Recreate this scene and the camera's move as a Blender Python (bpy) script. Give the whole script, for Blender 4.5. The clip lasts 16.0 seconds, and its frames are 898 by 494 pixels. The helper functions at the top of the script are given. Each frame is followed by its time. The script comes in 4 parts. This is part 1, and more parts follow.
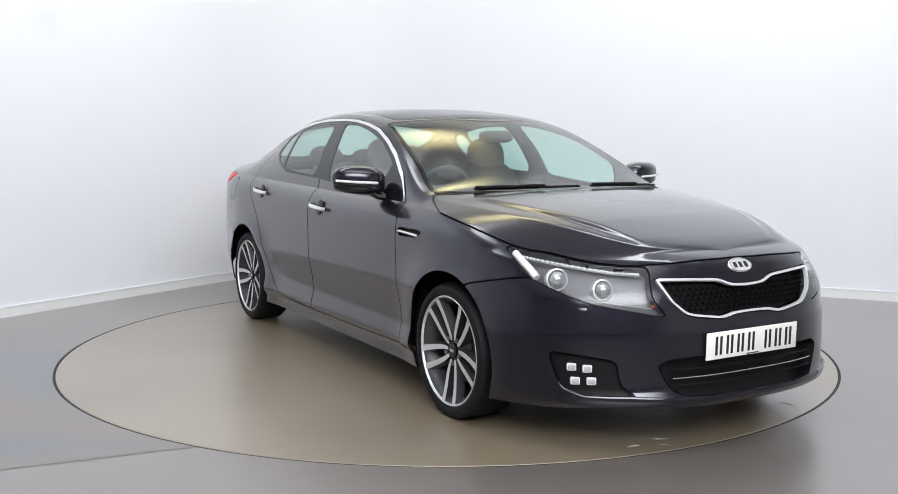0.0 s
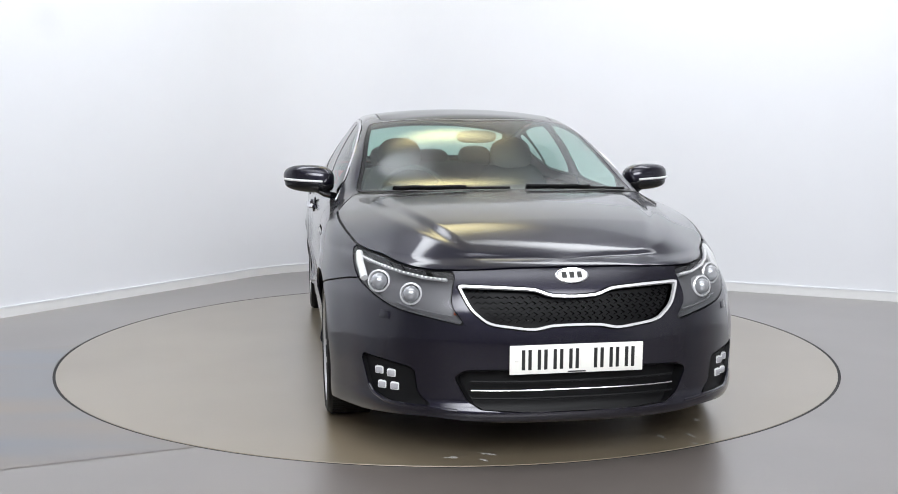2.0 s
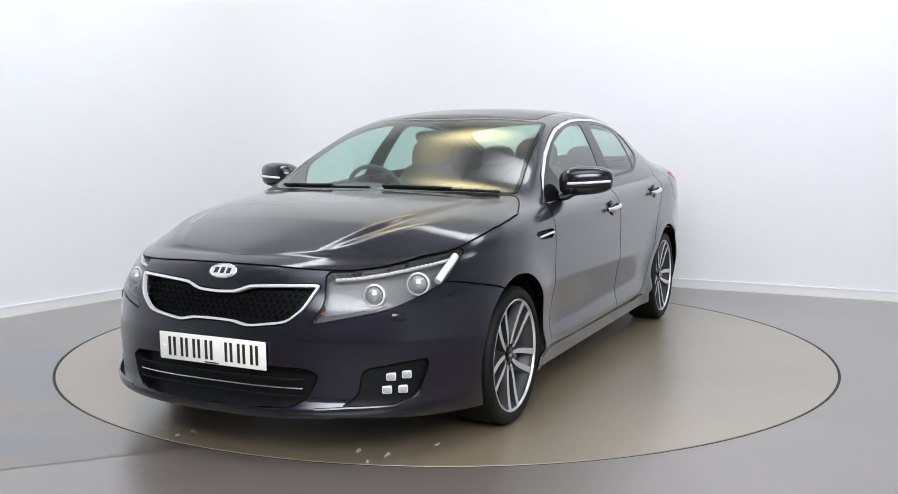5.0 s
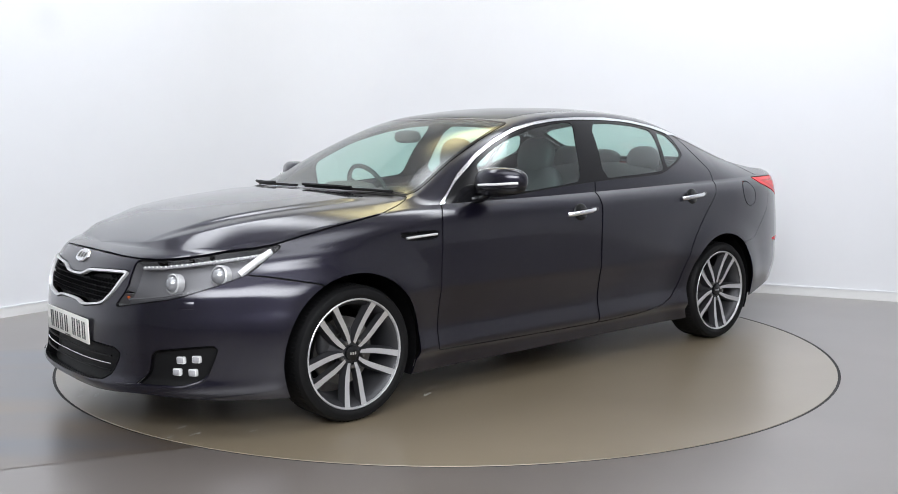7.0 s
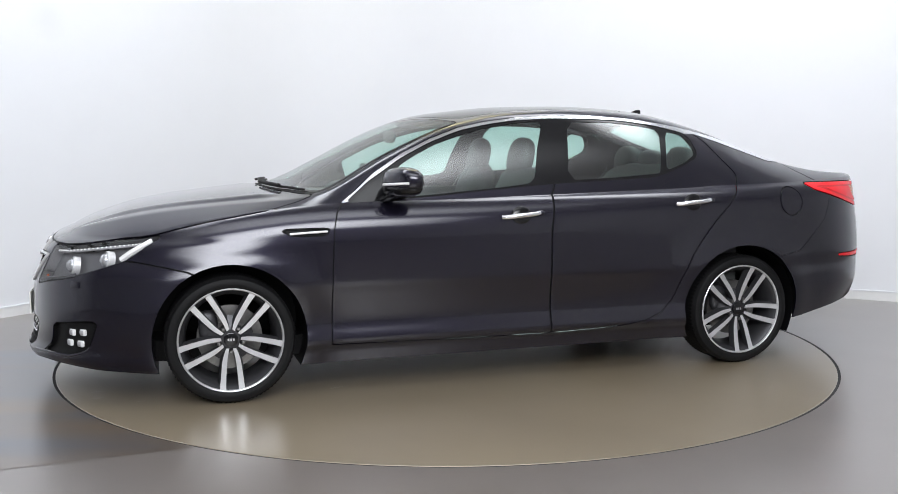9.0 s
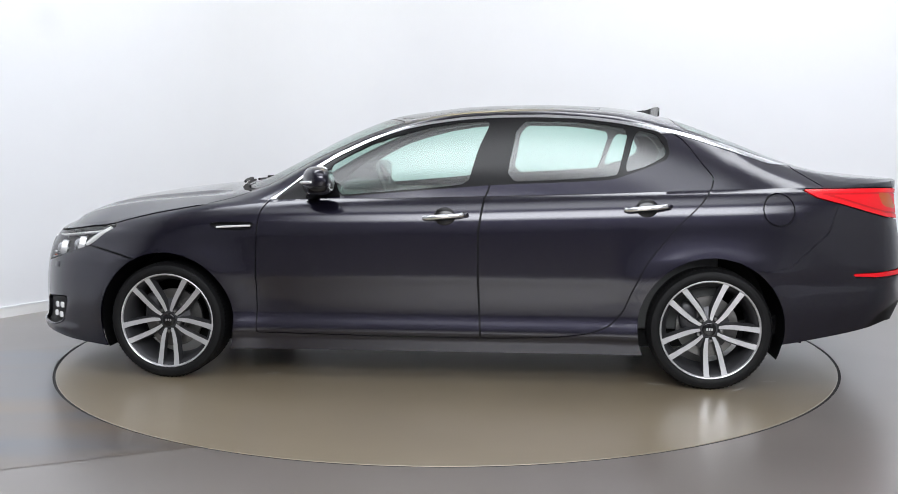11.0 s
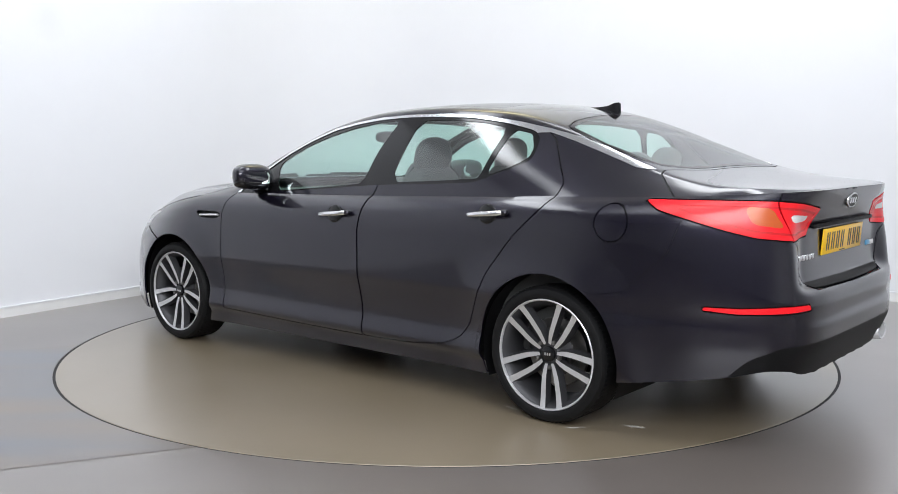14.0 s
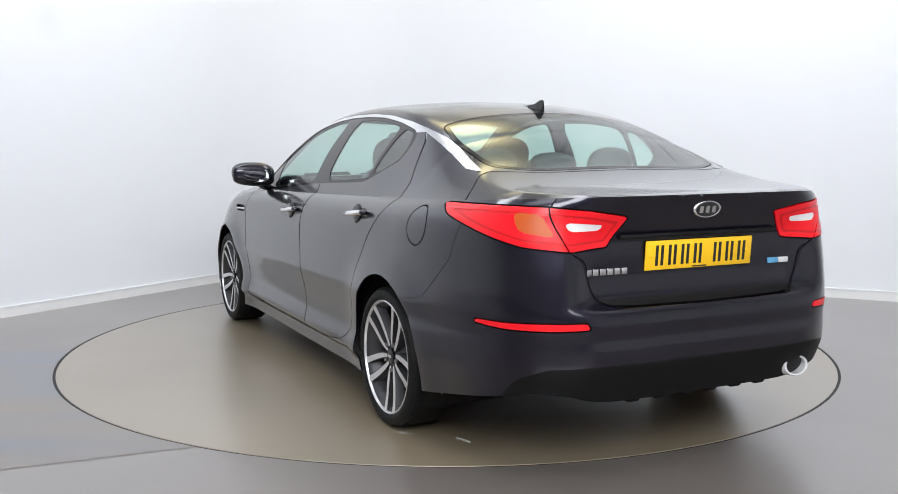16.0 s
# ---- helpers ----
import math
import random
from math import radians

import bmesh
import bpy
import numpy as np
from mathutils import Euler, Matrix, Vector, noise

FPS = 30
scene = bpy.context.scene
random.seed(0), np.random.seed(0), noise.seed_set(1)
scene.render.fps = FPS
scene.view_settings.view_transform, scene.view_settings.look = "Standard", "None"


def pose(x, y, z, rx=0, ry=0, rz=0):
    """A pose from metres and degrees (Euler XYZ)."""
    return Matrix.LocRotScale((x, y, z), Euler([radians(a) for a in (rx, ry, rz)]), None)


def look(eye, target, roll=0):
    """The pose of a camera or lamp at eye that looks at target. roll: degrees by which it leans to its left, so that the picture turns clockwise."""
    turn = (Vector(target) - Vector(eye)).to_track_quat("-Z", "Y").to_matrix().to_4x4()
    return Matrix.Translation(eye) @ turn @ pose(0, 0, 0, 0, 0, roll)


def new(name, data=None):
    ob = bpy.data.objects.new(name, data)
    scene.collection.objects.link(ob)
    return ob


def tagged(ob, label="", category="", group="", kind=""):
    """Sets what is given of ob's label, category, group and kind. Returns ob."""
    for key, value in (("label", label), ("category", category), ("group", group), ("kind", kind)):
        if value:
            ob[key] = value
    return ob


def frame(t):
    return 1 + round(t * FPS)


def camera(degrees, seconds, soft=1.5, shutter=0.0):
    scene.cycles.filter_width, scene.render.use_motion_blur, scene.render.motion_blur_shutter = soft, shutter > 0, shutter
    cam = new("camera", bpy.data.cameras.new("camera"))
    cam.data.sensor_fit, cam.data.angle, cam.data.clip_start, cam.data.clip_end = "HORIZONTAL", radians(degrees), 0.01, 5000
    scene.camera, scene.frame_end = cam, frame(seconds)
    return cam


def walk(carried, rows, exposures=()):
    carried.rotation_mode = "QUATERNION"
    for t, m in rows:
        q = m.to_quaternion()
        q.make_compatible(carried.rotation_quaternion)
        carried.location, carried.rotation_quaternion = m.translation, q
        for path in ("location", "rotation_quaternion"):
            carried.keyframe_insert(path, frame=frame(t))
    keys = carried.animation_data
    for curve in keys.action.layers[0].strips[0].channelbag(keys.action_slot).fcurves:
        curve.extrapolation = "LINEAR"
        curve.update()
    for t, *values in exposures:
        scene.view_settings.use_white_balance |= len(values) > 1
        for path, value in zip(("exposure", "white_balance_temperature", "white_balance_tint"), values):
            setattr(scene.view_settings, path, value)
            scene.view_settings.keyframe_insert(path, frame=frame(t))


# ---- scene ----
cam = camera(50.87, 16.0, soft=0.9)
CAM_POSE = pose(0.0, -5.757, 1.238, 83.655, 0.0, -0.12)
walk(cam, [(0.0, CAM_POSE), (16.0, CAM_POSE)])

# ---------------------------------------------------------------- light
world = bpy.data.worlds.new("world")
world.use_nodes = True
scene.world = world
world.node_tree.nodes["Background"].inputs[0].default_value = (0.9, 0.95, 1.0, 1)
world.node_tree.nodes["Background"].inputs[1].default_value = 0.3
scene.view_settings.exposure = 0.05


def area_lamp(name, x, y, z, sx, sy, watts, colour, turn=0.0, tilt=0.0, soft=0.0):
    data = bpy.data.lights.new(name, "AREA")
    data.shape, data.size, data.size_y = "RECTANGLE", sx, sy
    data.energy, data.color = watts, colour
    if soft:
        # a diffuser that is brightest in the middle and fades towards its edges
        data.use_nodes = True
        nt = data.node_tree
        geo, sep = nt.nodes.new("ShaderNodeNewGeometry"), nt.nodes.new("ShaderNodeSeparateXYZ")
        nt.links.new(geo.outputs["Parametric"], sep.inputs[0])
        sides = []
        for axis in ("X", "Y"):
            off = nt.nodes.new("ShaderNodeMath")
            off.operation = "PINGPONG"
            off.inputs[1].default_value = 0.5
            nt.links.new(sep.outputs[axis], off.inputs[0])
            fade = nt.nodes.new("ShaderNodeMapRange")
            fade.interpolation_type = "SMOOTHSTEP"
            fade.inputs["From Max"].default_value = soft
            nt.links.new(off.outputs[0], fade.inputs["Value"])
            sides.append(fade.outputs["Result"])
        both = nt.nodes.new("ShaderNodeMath")
        both.operation = "MULTIPLY"
        nt.links.new(sides[0], both.inputs[0])
        nt.links.new(sides[1], both.inputs[1])
        gain = nt.nodes.new("ShaderNodeMath")
        gain.operation = "MULTIPLY"
        gain.inputs[1].default_value = 1 / (1 - soft) ** 2
        nt.links.new(both.outputs[0], gain.inputs[0])
        nt.links.new(gain.outputs[0], nt.nodes["Emission"].inputs["Strength"])
    ob = new(name, data)
    ob.matrix_world = pose(x, y, z, tilt, 0, turn)
    return ob


area_lamp("ceiling_light_area", 0.2, -3.4, 4.54, 8.0, 4.0, 105, (0.92, 0.955, 1.0), soft=0.4)
# unseen fill behind the camera, added to brighten the walls from the front
area_lamp("front_fill_area", 0.6, -6.9, 3.4, 8.5, 3.2, 410, (0.935, 0.96, 1.0), 0.0, 52, 0.35)
area_lamp("warm_light_area", 0.0, 2.2, 4.5, 2.6, 1.5, 15, (1.0, 0.88, 0.46), soft=0.5)
# two unseen fills over the set, added to brighten the white walls
area_lamp("wall_fill_area", 0, 0, 0, 4.6, 2.2, 92, (0.93, 0.96, 1.0), soft=0.4).matrix_world = look((2.0, 0.1, 4.3), (2.95, 2.05, 1.2))
area_lamp("wall_fill_area", 0, 0, 0, 4.6, 2.2, 84, (0.92, 0.955, 1.0), soft=0.4).matrix_world = look((-1.8, -0.2, 4.3), (-3.4, 0.96, 1.2))

# ---------------------------------------------------------------- materials


def mat(name, colour, rough=0.5, metal=0.0, coat=0.0, grain=0.0, grain_scale=40.0, bump=0.0, spec=0.5):
    """Principled surface with a two-scale colour variation and a fine relief."""
    m = bpy.data.materials.new(name)
    m.use_nodes = True
    nt = m.node_tree
    b = nt.nodes["Principled BSDF"]
    b.inputs["Base Color"].default_value = (*colour, 1)
    b.inputs["Roughness"].default_value = rough
    b.inputs["Metallic"].default_value = metal
    b.inputs["Coat Weight"].default_value = coat
    b.inputs["Coat Roughness"].default_value = 0.03
    b.inputs["Specular IOR Level"].default_value = spec
    if grain or bump:
        co = nt.nodes.new("ShaderNodeTexCoord")
        n1 = nt.nodes.new("ShaderNodeTexNoise")
        n1.inputs["Scale"].default_value, n1.inputs["Detail"].default_value = grain_scale, 6
        nt.links.new(co.outputs["Object"], n1.inputs["Vector"])
        n2 = nt.nodes.new("ShaderNodeTexNoise")
        n2.inputs["Scale"].default_value = grain_scale * 0.07
        nt.links.new(co.outputs["Object"], n2.inputs["Vector"])
        add = nt.nodes.new("ShaderNodeMath")
        nt.links.new(n1.outputs["Fac"], add.inputs[0])
        nt.links.new(n2.outputs["Fac"], add.inputs[1])
        if grain:
            ramp = nt.nodes.new("ShaderNodeMapRange")
            ramp.inputs["From Min"].default_value, ramp.inputs["From Max"].default_value = 0.6, 1.4
            ramp.inputs["To Min"].default_value, ramp.inputs["To Max"].default_value = 1 - grain, 1 + grain
            nt.links.new(add.outputs[0], ramp.inputs["Value"])
            mul = nt.nodes.new("ShaderNodeVectorMath")
            mul.operation = "SCALE"
            mul.inputs[0].default_value = colour
            nt.links.new(ramp.outputs["Result"], mul.inputs["Scale"])
            nt.links.new(mul.outputs[0], b.inputs["Base Color"])
        if bump:
            bp = nt.nodes.new("ShaderNodeBump")
            bp.inputs["Strength"].default_value, bp.inputs["Distance"].default_value = bump, 0.002
            nt.links.new(n1.outputs["Fac"], bp.inputs["Height"])
            nt.links.new(bp.outputs[0], b.inputs["Normal"])
    return m

def glass(name, tint, ior=1.5, gloss=0.06):
    """A thin pane: tinted see-through with a mirror gloss that grows at glancing angles."""
    m = bpy.data.materials.new(name)
    m.use_nodes = True
    nt = m.node_tree
    nt.nodes.remove(nt.nodes["Principled BSDF"])
    tr, gl = nt.nodes.new("ShaderNodeBsdfTransparent"), nt.nodes.new("ShaderNodeBsdfGlossy")
    lw, mix = nt.nodes.new("ShaderNodeLayerWeight"), nt.nodes.new("ShaderNodeMixShader")
    power, scale = nt.nodes.new("ShaderNodeMath"), nt.nodes.new("ShaderNodeMapRange")
    tr.inputs[0].default_value = (*tint, 1)
    gl.inputs["Roughness"].default_value = gloss
    lw.inputs["Blend"].default_value = 0.5
    power.operation = "POWER"
    power.inputs[1].default_value = 5.0
    scale.inputs["To Min"].default_value = ((ior - 1) / (ior + 1)) ** 2
    nt.links.new(lw.outputs["Facing"], power.inputs[0])
    nt.links.new(power.outputs[0], scale.inputs["Value"])
    nt.links.new(scale.outputs["Result"], mix.inputs[0])
    nt.links.new(tr.outputs[0], mix.inputs[1])
    nt.links.new(gl.outputs[0], mix.inputs[2])
    nt.links.new(mix.outputs[0], nt.nodes["Material Output"].inputs[0])
    return m


def paint(name, colour, flake):
    """Dark metallic lacquer: fine flakes under a clear coat."""
    m = mat(name, colour, 0.34, 0.75, 1.0)
    nt = m.node_tree
    b = nt.nodes["Principled BSDF"]
    co, vo = nt.nodes.new("ShaderNodeTexCoord"), nt.nodes.new("ShaderNodeTexVoronoi")
    vo.inputs["Scale"].default_value = 1400
    nt.links.new(co.outputs["Object"], vo.inputs["Vector"])
    mix = nt.nodes.new("ShaderNodeMix")
    mix.data_type = "RGBA"
    mix.inputs["A"].default_value, mix.inputs["B"].default_value = (*colour, 1), (*flake, 1)
    nt.links.new(vo.outputs["Color"], mix.inputs["Factor"])
    nt.links.new(mix.outputs["Result"], b.inputs["Base Color"])
    b.inputs["Coat Roughness"].default_value = 0.075
    b.inputs["Coat IOR"].default_value = 1.58
    return m


def lamp_plastic(name, colour, scale=260):
    """Moulded lamp plastic with a fine prismatic relief under a clear skin."""
    m = mat(name, colour, 0.25, 0.0, 0.15)
    nt = m.node_tree
    b = nt.nodes["Principled BSDF"]
    co, ch, bp = nt.nodes.new("ShaderNodeTexCoord"), nt.nodes.new("ShaderNodeTexChecker"), nt.nodes.new("ShaderNodeBump")
    ch.inputs["Scale"].default_value = scale
    nt.links.new(co.outputs["Object"], ch.inputs["Vector"])
    bp.inputs["Strength"].default_value, bp.inputs["Distance"].default_value = 0.15, 0.001
    nt.links.new(ch.outputs["Fac"], bp.inputs["Height"])
    nt.links.new(bp.outputs[0], b.inputs["Normal"])
    return m


M_PAINT = paint("dark_metallic_paint", (0.0029, 0.0024, 0.0078), (0.0098, 0.0080, 0.0232))
M_BLACK = mat("black_plastic", (0.004, 0.004, 0.0045), 0.5, grain=0.1, grain_scale=300, spec=0.2)
M_GLOSSBLACK = mat("gloss_black", (0.008, 0.008, 0.009), 0.08, spec=0.4)
M_CHROME = mat("chrome", (0.82, 0.82, 0.84), 0.20, 1.0)
M_SATIN = mat("satin_silver", (0.80, 0.80, 0.81), 0.25, 0.45)
M_RUBBER = mat("tyre_rubber", (0.005, 0.005, 0.0055), 0.6, grain=0.2, grain_scale=120, bump=0.3, spec=0.2)
M_RIM = mat("machined_alloy", (0.60, 0.60, 0.61), 0.30, 0.65, grain=0.04, grain_scale=200)
M_RIMDARK = mat("grey_painted_alloy", (0.048, 0.048, 0.052), 0.4, 0.5)
M_STEEL = mat("brake_steel", (0.22, 0.215, 0.21), 0.4, 1.0, grain=0.15, grain_scale=60)
M_RED = lamp_plastic("red_lamp_plastic", (0.80, 0.006, 0.014))
M_AMBER = lamp_plastic("amber_lamp_plastic", (0.46, 0.08, 0.010))
M_CLEAR = lamp_plastic("clear_lamp_plastic", (0.72, 0.72, 0.72))
M_LENS = mat("projector_lens", (0.42, 0.43, 0.45), 0.08, 0.5, 1.0)
M_HOUSING = mat("lamp_housing", (0.17, 0.17, 0.18), 0.45, 0.6)
M_COVER = glass("lamp_cover", (0.97, 0.97, 0.97), 1.4)
M_GLASS = glass("green_tinted_glass", (0.74, 0.95, 0.885), 2.5, 0.09)
M_MIRROR = mat("mirror_glass", (0.8, 0.85, 0.85), 0.02, 1.0)
M_PLATE = mat("white_plate", (0.84, 0.83, 0.78), 0.35, 0.0, 0.3)
M_PLATEY = mat("yellow_plate", (0.86, 0.50, 0.008), 0.35, 0.0, 0.3)
M_INK = mat("plate_black", (0.015, 0.015, 0.015), 0.4)
M_SEAT = mat("dark_seat_leather", (0.045, 0.045, 0.047), 0.5, grain=0.1, grain_scale=60, bump=0.2)
M_DASH = mat("dark_dash_plastic", (0.055, 0.057, 0.057), 0.6, grain=0.1, grain_scale=150)
M_BLUE = mat("badge_blue", (0.10, 0.30, 0.50), 0.3)
M_WALL = mat("white_wall_paint", (0.735, 0.745, 0.775), 0.65, grain=0.012, grain_scale=4, bump=0.03)
# a faint round smudge on the left wall
nt = M_WALL.node_tree
smudge_at = nt.nodes.new("ShaderNodeVectorMath")
smudge_at.operation = "DISTANCE"
smudge_at.inputs[1].default_value = (-2.89, 1.23, 2.12)
smudge_co = nt.nodes.new("ShaderNodeTexCoord")
nt.links.new(smudge_co.outputs["Object"], smudge_at.inputs[0])
smudge_fall = nt.nodes.new("ShaderNodeMapRange")
smudge_fall.inputs["From Min"].default_value, smudge_fall.inputs["From Max"].default_value = 0.02, 0.17
smudge_fall.inputs["To Min"].default_value, smudge_fall.inputs["To Max"].default_value = 0.94, 1.0
nt.links.new(smudge_at.outputs["Value"], smudge_fall.inputs["Value"])
smudge_mul = nt.nodes.new("ShaderNodeVectorMath")
smudge_mul.operation = "SCALE"
wall_bsdf = nt.nodes["Principled BSDF"]
nt.links.new(wall_bsdf.inputs["Base Color"].links[0].from_socket, smudge_mul.inputs[0])
nt.links.new(smudge_fall.outputs["Result"], smudge_mul.inputs["Scale"])
nt.links.new(smudge_mul.outputs[0], wall_bsdf.inputs["Base Color"])
M_UPPER = mat("pale_upper_paint", (0.70, 0.71, 0.735), 0.7, grain=0.03, grain_scale=4)
M_CEILING = mat("pale_ceiling_paint", (0.66, 0.665, 0.68), 0.7, grain=0.02, grain_scale=4)
M_LED = lamp_plastic("lamp_diffuser", (0.38, 0.38, 0.40))
M_REDDARK = lamp_plastic("deep_red_lamp_plastic", (0.55, 0.006, 0.010))
M_DIMWALL = mat("pale_wall_paint", (0.70, 0.70, 0.71), 0.7, grain=0.03, grain_scale=4, bump=0.03)
M_TRIM = mat("white_skirting", (0.74, 0.74, 0.74), 0.4, grain=0.02, grain_scale=10)
M_SCUFF = mat("pale_scuff", (0.50, 0.48, 0.45), 0.6, grain=0.2, grain_scale=60)
M_GAP = mat("gap_shade", (0.02, 0.02, 0.02), 0.7)


def resin(name, colour, stain, rough):
    """Poured floor resin: broad clouds, fine specks, a few worn dull patches."""
    m = mat(name, colour, rough, coat=1.0)
    nt = m.node_tree
    b = nt.nodes["Principled BSDF"]
    b.inputs["Coat Roughness"].default_value = 0.31
    b.inputs["Coat IOR"].default_value = 1.75
    co = nt.nodes.new("ShaderNodeTexCoord")
    big, fine = nt.nodes.new("ShaderNodeTexNoise"), nt.nodes.new("ShaderNodeTexNoise")
    big.inputs["Scale"].default_value, big.inputs["Detail"].default_value = 0.9, 5
    fine.inputs["Scale"].default_value, fine.inputs["Detail"].default_value = 90, 3
    for n in (big, fine):
        nt.links.new(co.outputs["Object"], n.inputs["Vector"])
    ramp = nt.nodes.new("ShaderNodeMapRange")
    ramp.inputs["From Min"].default_value, ramp.inputs["From Max"].default_value = 0.35, 0.7
    nt.links.new(big.outputs["Fac"], ramp.inputs["Value"])
    mix = nt.nodes.new("ShaderNodeMix")
    mix.data_type = "RGBA"
    mix.inputs["A"].default_value, mix.inputs["B"].default_value = (*colour, 1), (*stain, 1)
    nt.links.new(ramp.outputs["Result"], mix.inputs["Factor"])
    mul = nt.nodes.new("ShaderNodeMapRange")
    mul.inputs["To Min"].default_value, mul.inputs["To Max"].default_value = 0.94, 1.06
    nt.links.new(fine.outputs["Fac"], mul.inputs["Value"])
    sc = nt.nodes.new("ShaderNodeVectorMath")
    sc.operation = "SCALE"
    nt.links.new(mix.outputs["Result"], sc.inputs[0])
    nt.links.new(mul.outputs["Result"], sc.inputs["Scale"])
    nt.links.new(sc.outputs[0], b.inputs["Base Color"])
    rr = nt.nodes.new("ShaderNodeMapRange")
    rr.inputs["To Min"].default_value, rr.inputs["To Max"].default_value = rough - 0.06, rough + 0.08
    nt.links.new(big.outputs["Fac"], rr.inputs["Value"])
    nt.links.new(rr.outputs["Result"], b.inputs["Roughness"])
    return m


M_FLOOR = resin("grey_floor_resin", (0.154, 0.133, 0.119), (0.126, 0.109, 0.098), 0.34)
M_TABLE = resin("turntable_resin", (0.236, 0.193, 0.132), (0.188, 0.151, 0.100), 0.34)
M_PATCH = resin("blue_grey_ochre_floor", (0.038, 0.056, 0.088), (0.140, 0.090, 0.037), 0.30)
patch_map = M_PATCH.node_tree.nodes.new("ShaderNodeMapping")
patch_map.inputs["Rotation"].default_value = (0, 0, radians(-22))
patch_map.inputs["Scale"].default_value = (0.5, 3.0, 1.0)
for n in list(M_PATCH.node_tree.nodes):
    if n.bl_idname == "ShaderNodeTexNoise" and n.inputs["Scale"].default_value < 2:
        M_PATCH.node_tree.links.new(M_PATCH.node_tree.nodes["Texture Coordinate"].outputs["Object"], patch_map.inputs["Vector"])
        M_PATCH.node_tree.links.new(patch_map.outputs[0], n.inputs["Vector"])

# ---------------------------------------------------------------- helpers


def part(name, bm, material, parent, label="", smooth=True, kind=""):
    """Links a bmesh as one mesh object under a thing or a part."""
    me = bpy.data.meshes.new(name)
    bmesh.ops.recalc_face_normals(bm, faces=bm.faces[:])
    bm.to_mesh(me)
    bm.free()
    for m in material if isinstance(material, (list, tuple)) else [material]:
        me.materials.append(m)
    if smooth:
        me.shade_smooth()
        me.set_sharp_from_angle(angle=radians(38))
    ob = new(name, me)
    ob.parent = parent
    return tagged(ob, label, kind=kind)


def curve(*pairs):
    """A smooth function through (x, y) pairs, with no overshoot."""
    pts = np.array(sorted(pairs), float)
    xs, ys = pts[:, 0], pts[:, 1]
    h, d = np.diff(xs), np.diff(ys) / np.diff(xs)
    m = np.r_[d[0], [0 if d[k - 1] * d[k] <= 0 else 2 * d[k - 1] * d[k] / (d[k - 1] + d[k]) for k in range(1, len(d))], d[-1]]

    def at(v):
        v = np.clip(np.asarray(v, float), xs[0], xs[-1])
        k = np.clip(np.searchsorted(xs, v) - 1, 0, len(h) - 1)
        t = (v - xs[k]) / h[k]
        return ((1 + 2 * t) * (1 - t) ** 2 * ys[k] + t * (1 - t) ** 2 * h[k] * m[k]
                + t * t * (3 - 2 * t) * ys[k + 1] + t * t * (t - 1) * h[k] * m[k + 1])
    return at


def grid_mesh(g):
    """A bmesh of quads from an array of points [rows, columns, 3]."""
    bm = bmesh.new()
    r, c, _ = g.shape
    vs = [bm.verts.new(p) for p in g.reshape(-1, 3)]
    for i in range(r - 1):
        for j in range(c - 1):
            q = [vs[i * c + j], vs[i * c + j + 1], vs[(i + 1) * c + j + 1], vs[(i + 1) * c + j]]
            if len({tuple(round(a, 5) for a in v.co) for v in q}) >= 3:
                bm.faces.new(q)
    bmesh.ops.remove_doubles(bm, verts=bm.verts[:], dist=0.0004)
    return bm


def box_bm(x0, x1, y0, y1, z0, z1, bevel=0.0, bm=None):
    own = bm or bmesh.new()
    made = bmesh.ops.create_cube(own, size=1, matrix=Matrix.Translation(((x0 + x1) / 2, (y0 + y1) / 2, (z0 + z1) / 2)) @ Matrix.Diagonal((x1 - x0, y1 - y0, z1 - z0, 1)))
    if bevel:
        edges = list({e for v in made["verts"] for e in v.link_edges})
        bmesh.ops.bevel(own, geom=edges, offset=bevel, segments=2, affect="EDGES", profile=0.5)
    return own


def ring_bm(profile, steps=64, axis="y", bm=None, centre=(0, 0, 0)):
    """A turned ring: profile of (radius, along) pairs about the axis."""
    own = bm or bmesh.new()
    rows = []
    for k in range(steps):
        a = 2 * math.pi * k / steps
        row = []
        for r, s in profile:
            p = (r * math.cos(a), s, r * math.sin(a)) if axis == "y" else (r * math.cos(a), r * math.sin(a), s)
            row.append(own.verts.new(Vector(p) + Vector(centre)))
        rows.append(row)
    for k in range(steps):
        a, b = rows[k], rows[(k + 1) % steps]
        for j in range(len(profile) - 1):
            own.faces.new((a[j], a[j + 1], b[j + 1], b[j]))
    return own


# ---------------------------------------------------------------- the room
CEIL = 4.6
ROOM = [Vector((-8.9, -7.9)), Vector((-1.22, 3.78)), Vector((9.6, -1.4)), Vector((1.9, -13.1))]


def rounded_outline(points, radius, steps):
    out = []
    for k, p in enumerate(points):
        a, b = (points[k - 1] - p).normalized(), (points[(k + 1) % len(points)] - p).normalized()
        half = a.angle(b) / 2
        cut = radius / math.tan(half)
        centre = p + (a + b).normalized() * (radius / math.sin(half))
        s, e = p + a * cut - centre, p + b * cut - centre
        a0, turn = math.atan2(s.y, s.x), s.angle_signed(e)
        for j in range(steps + 1):
            w = a0 - turn * j / steps
            out.append(centre + Vector((math.cos(w), math.sin(w))) * radius)
    return out


OUTLINE = rounded_outline(ROOM, 1.3, 14)


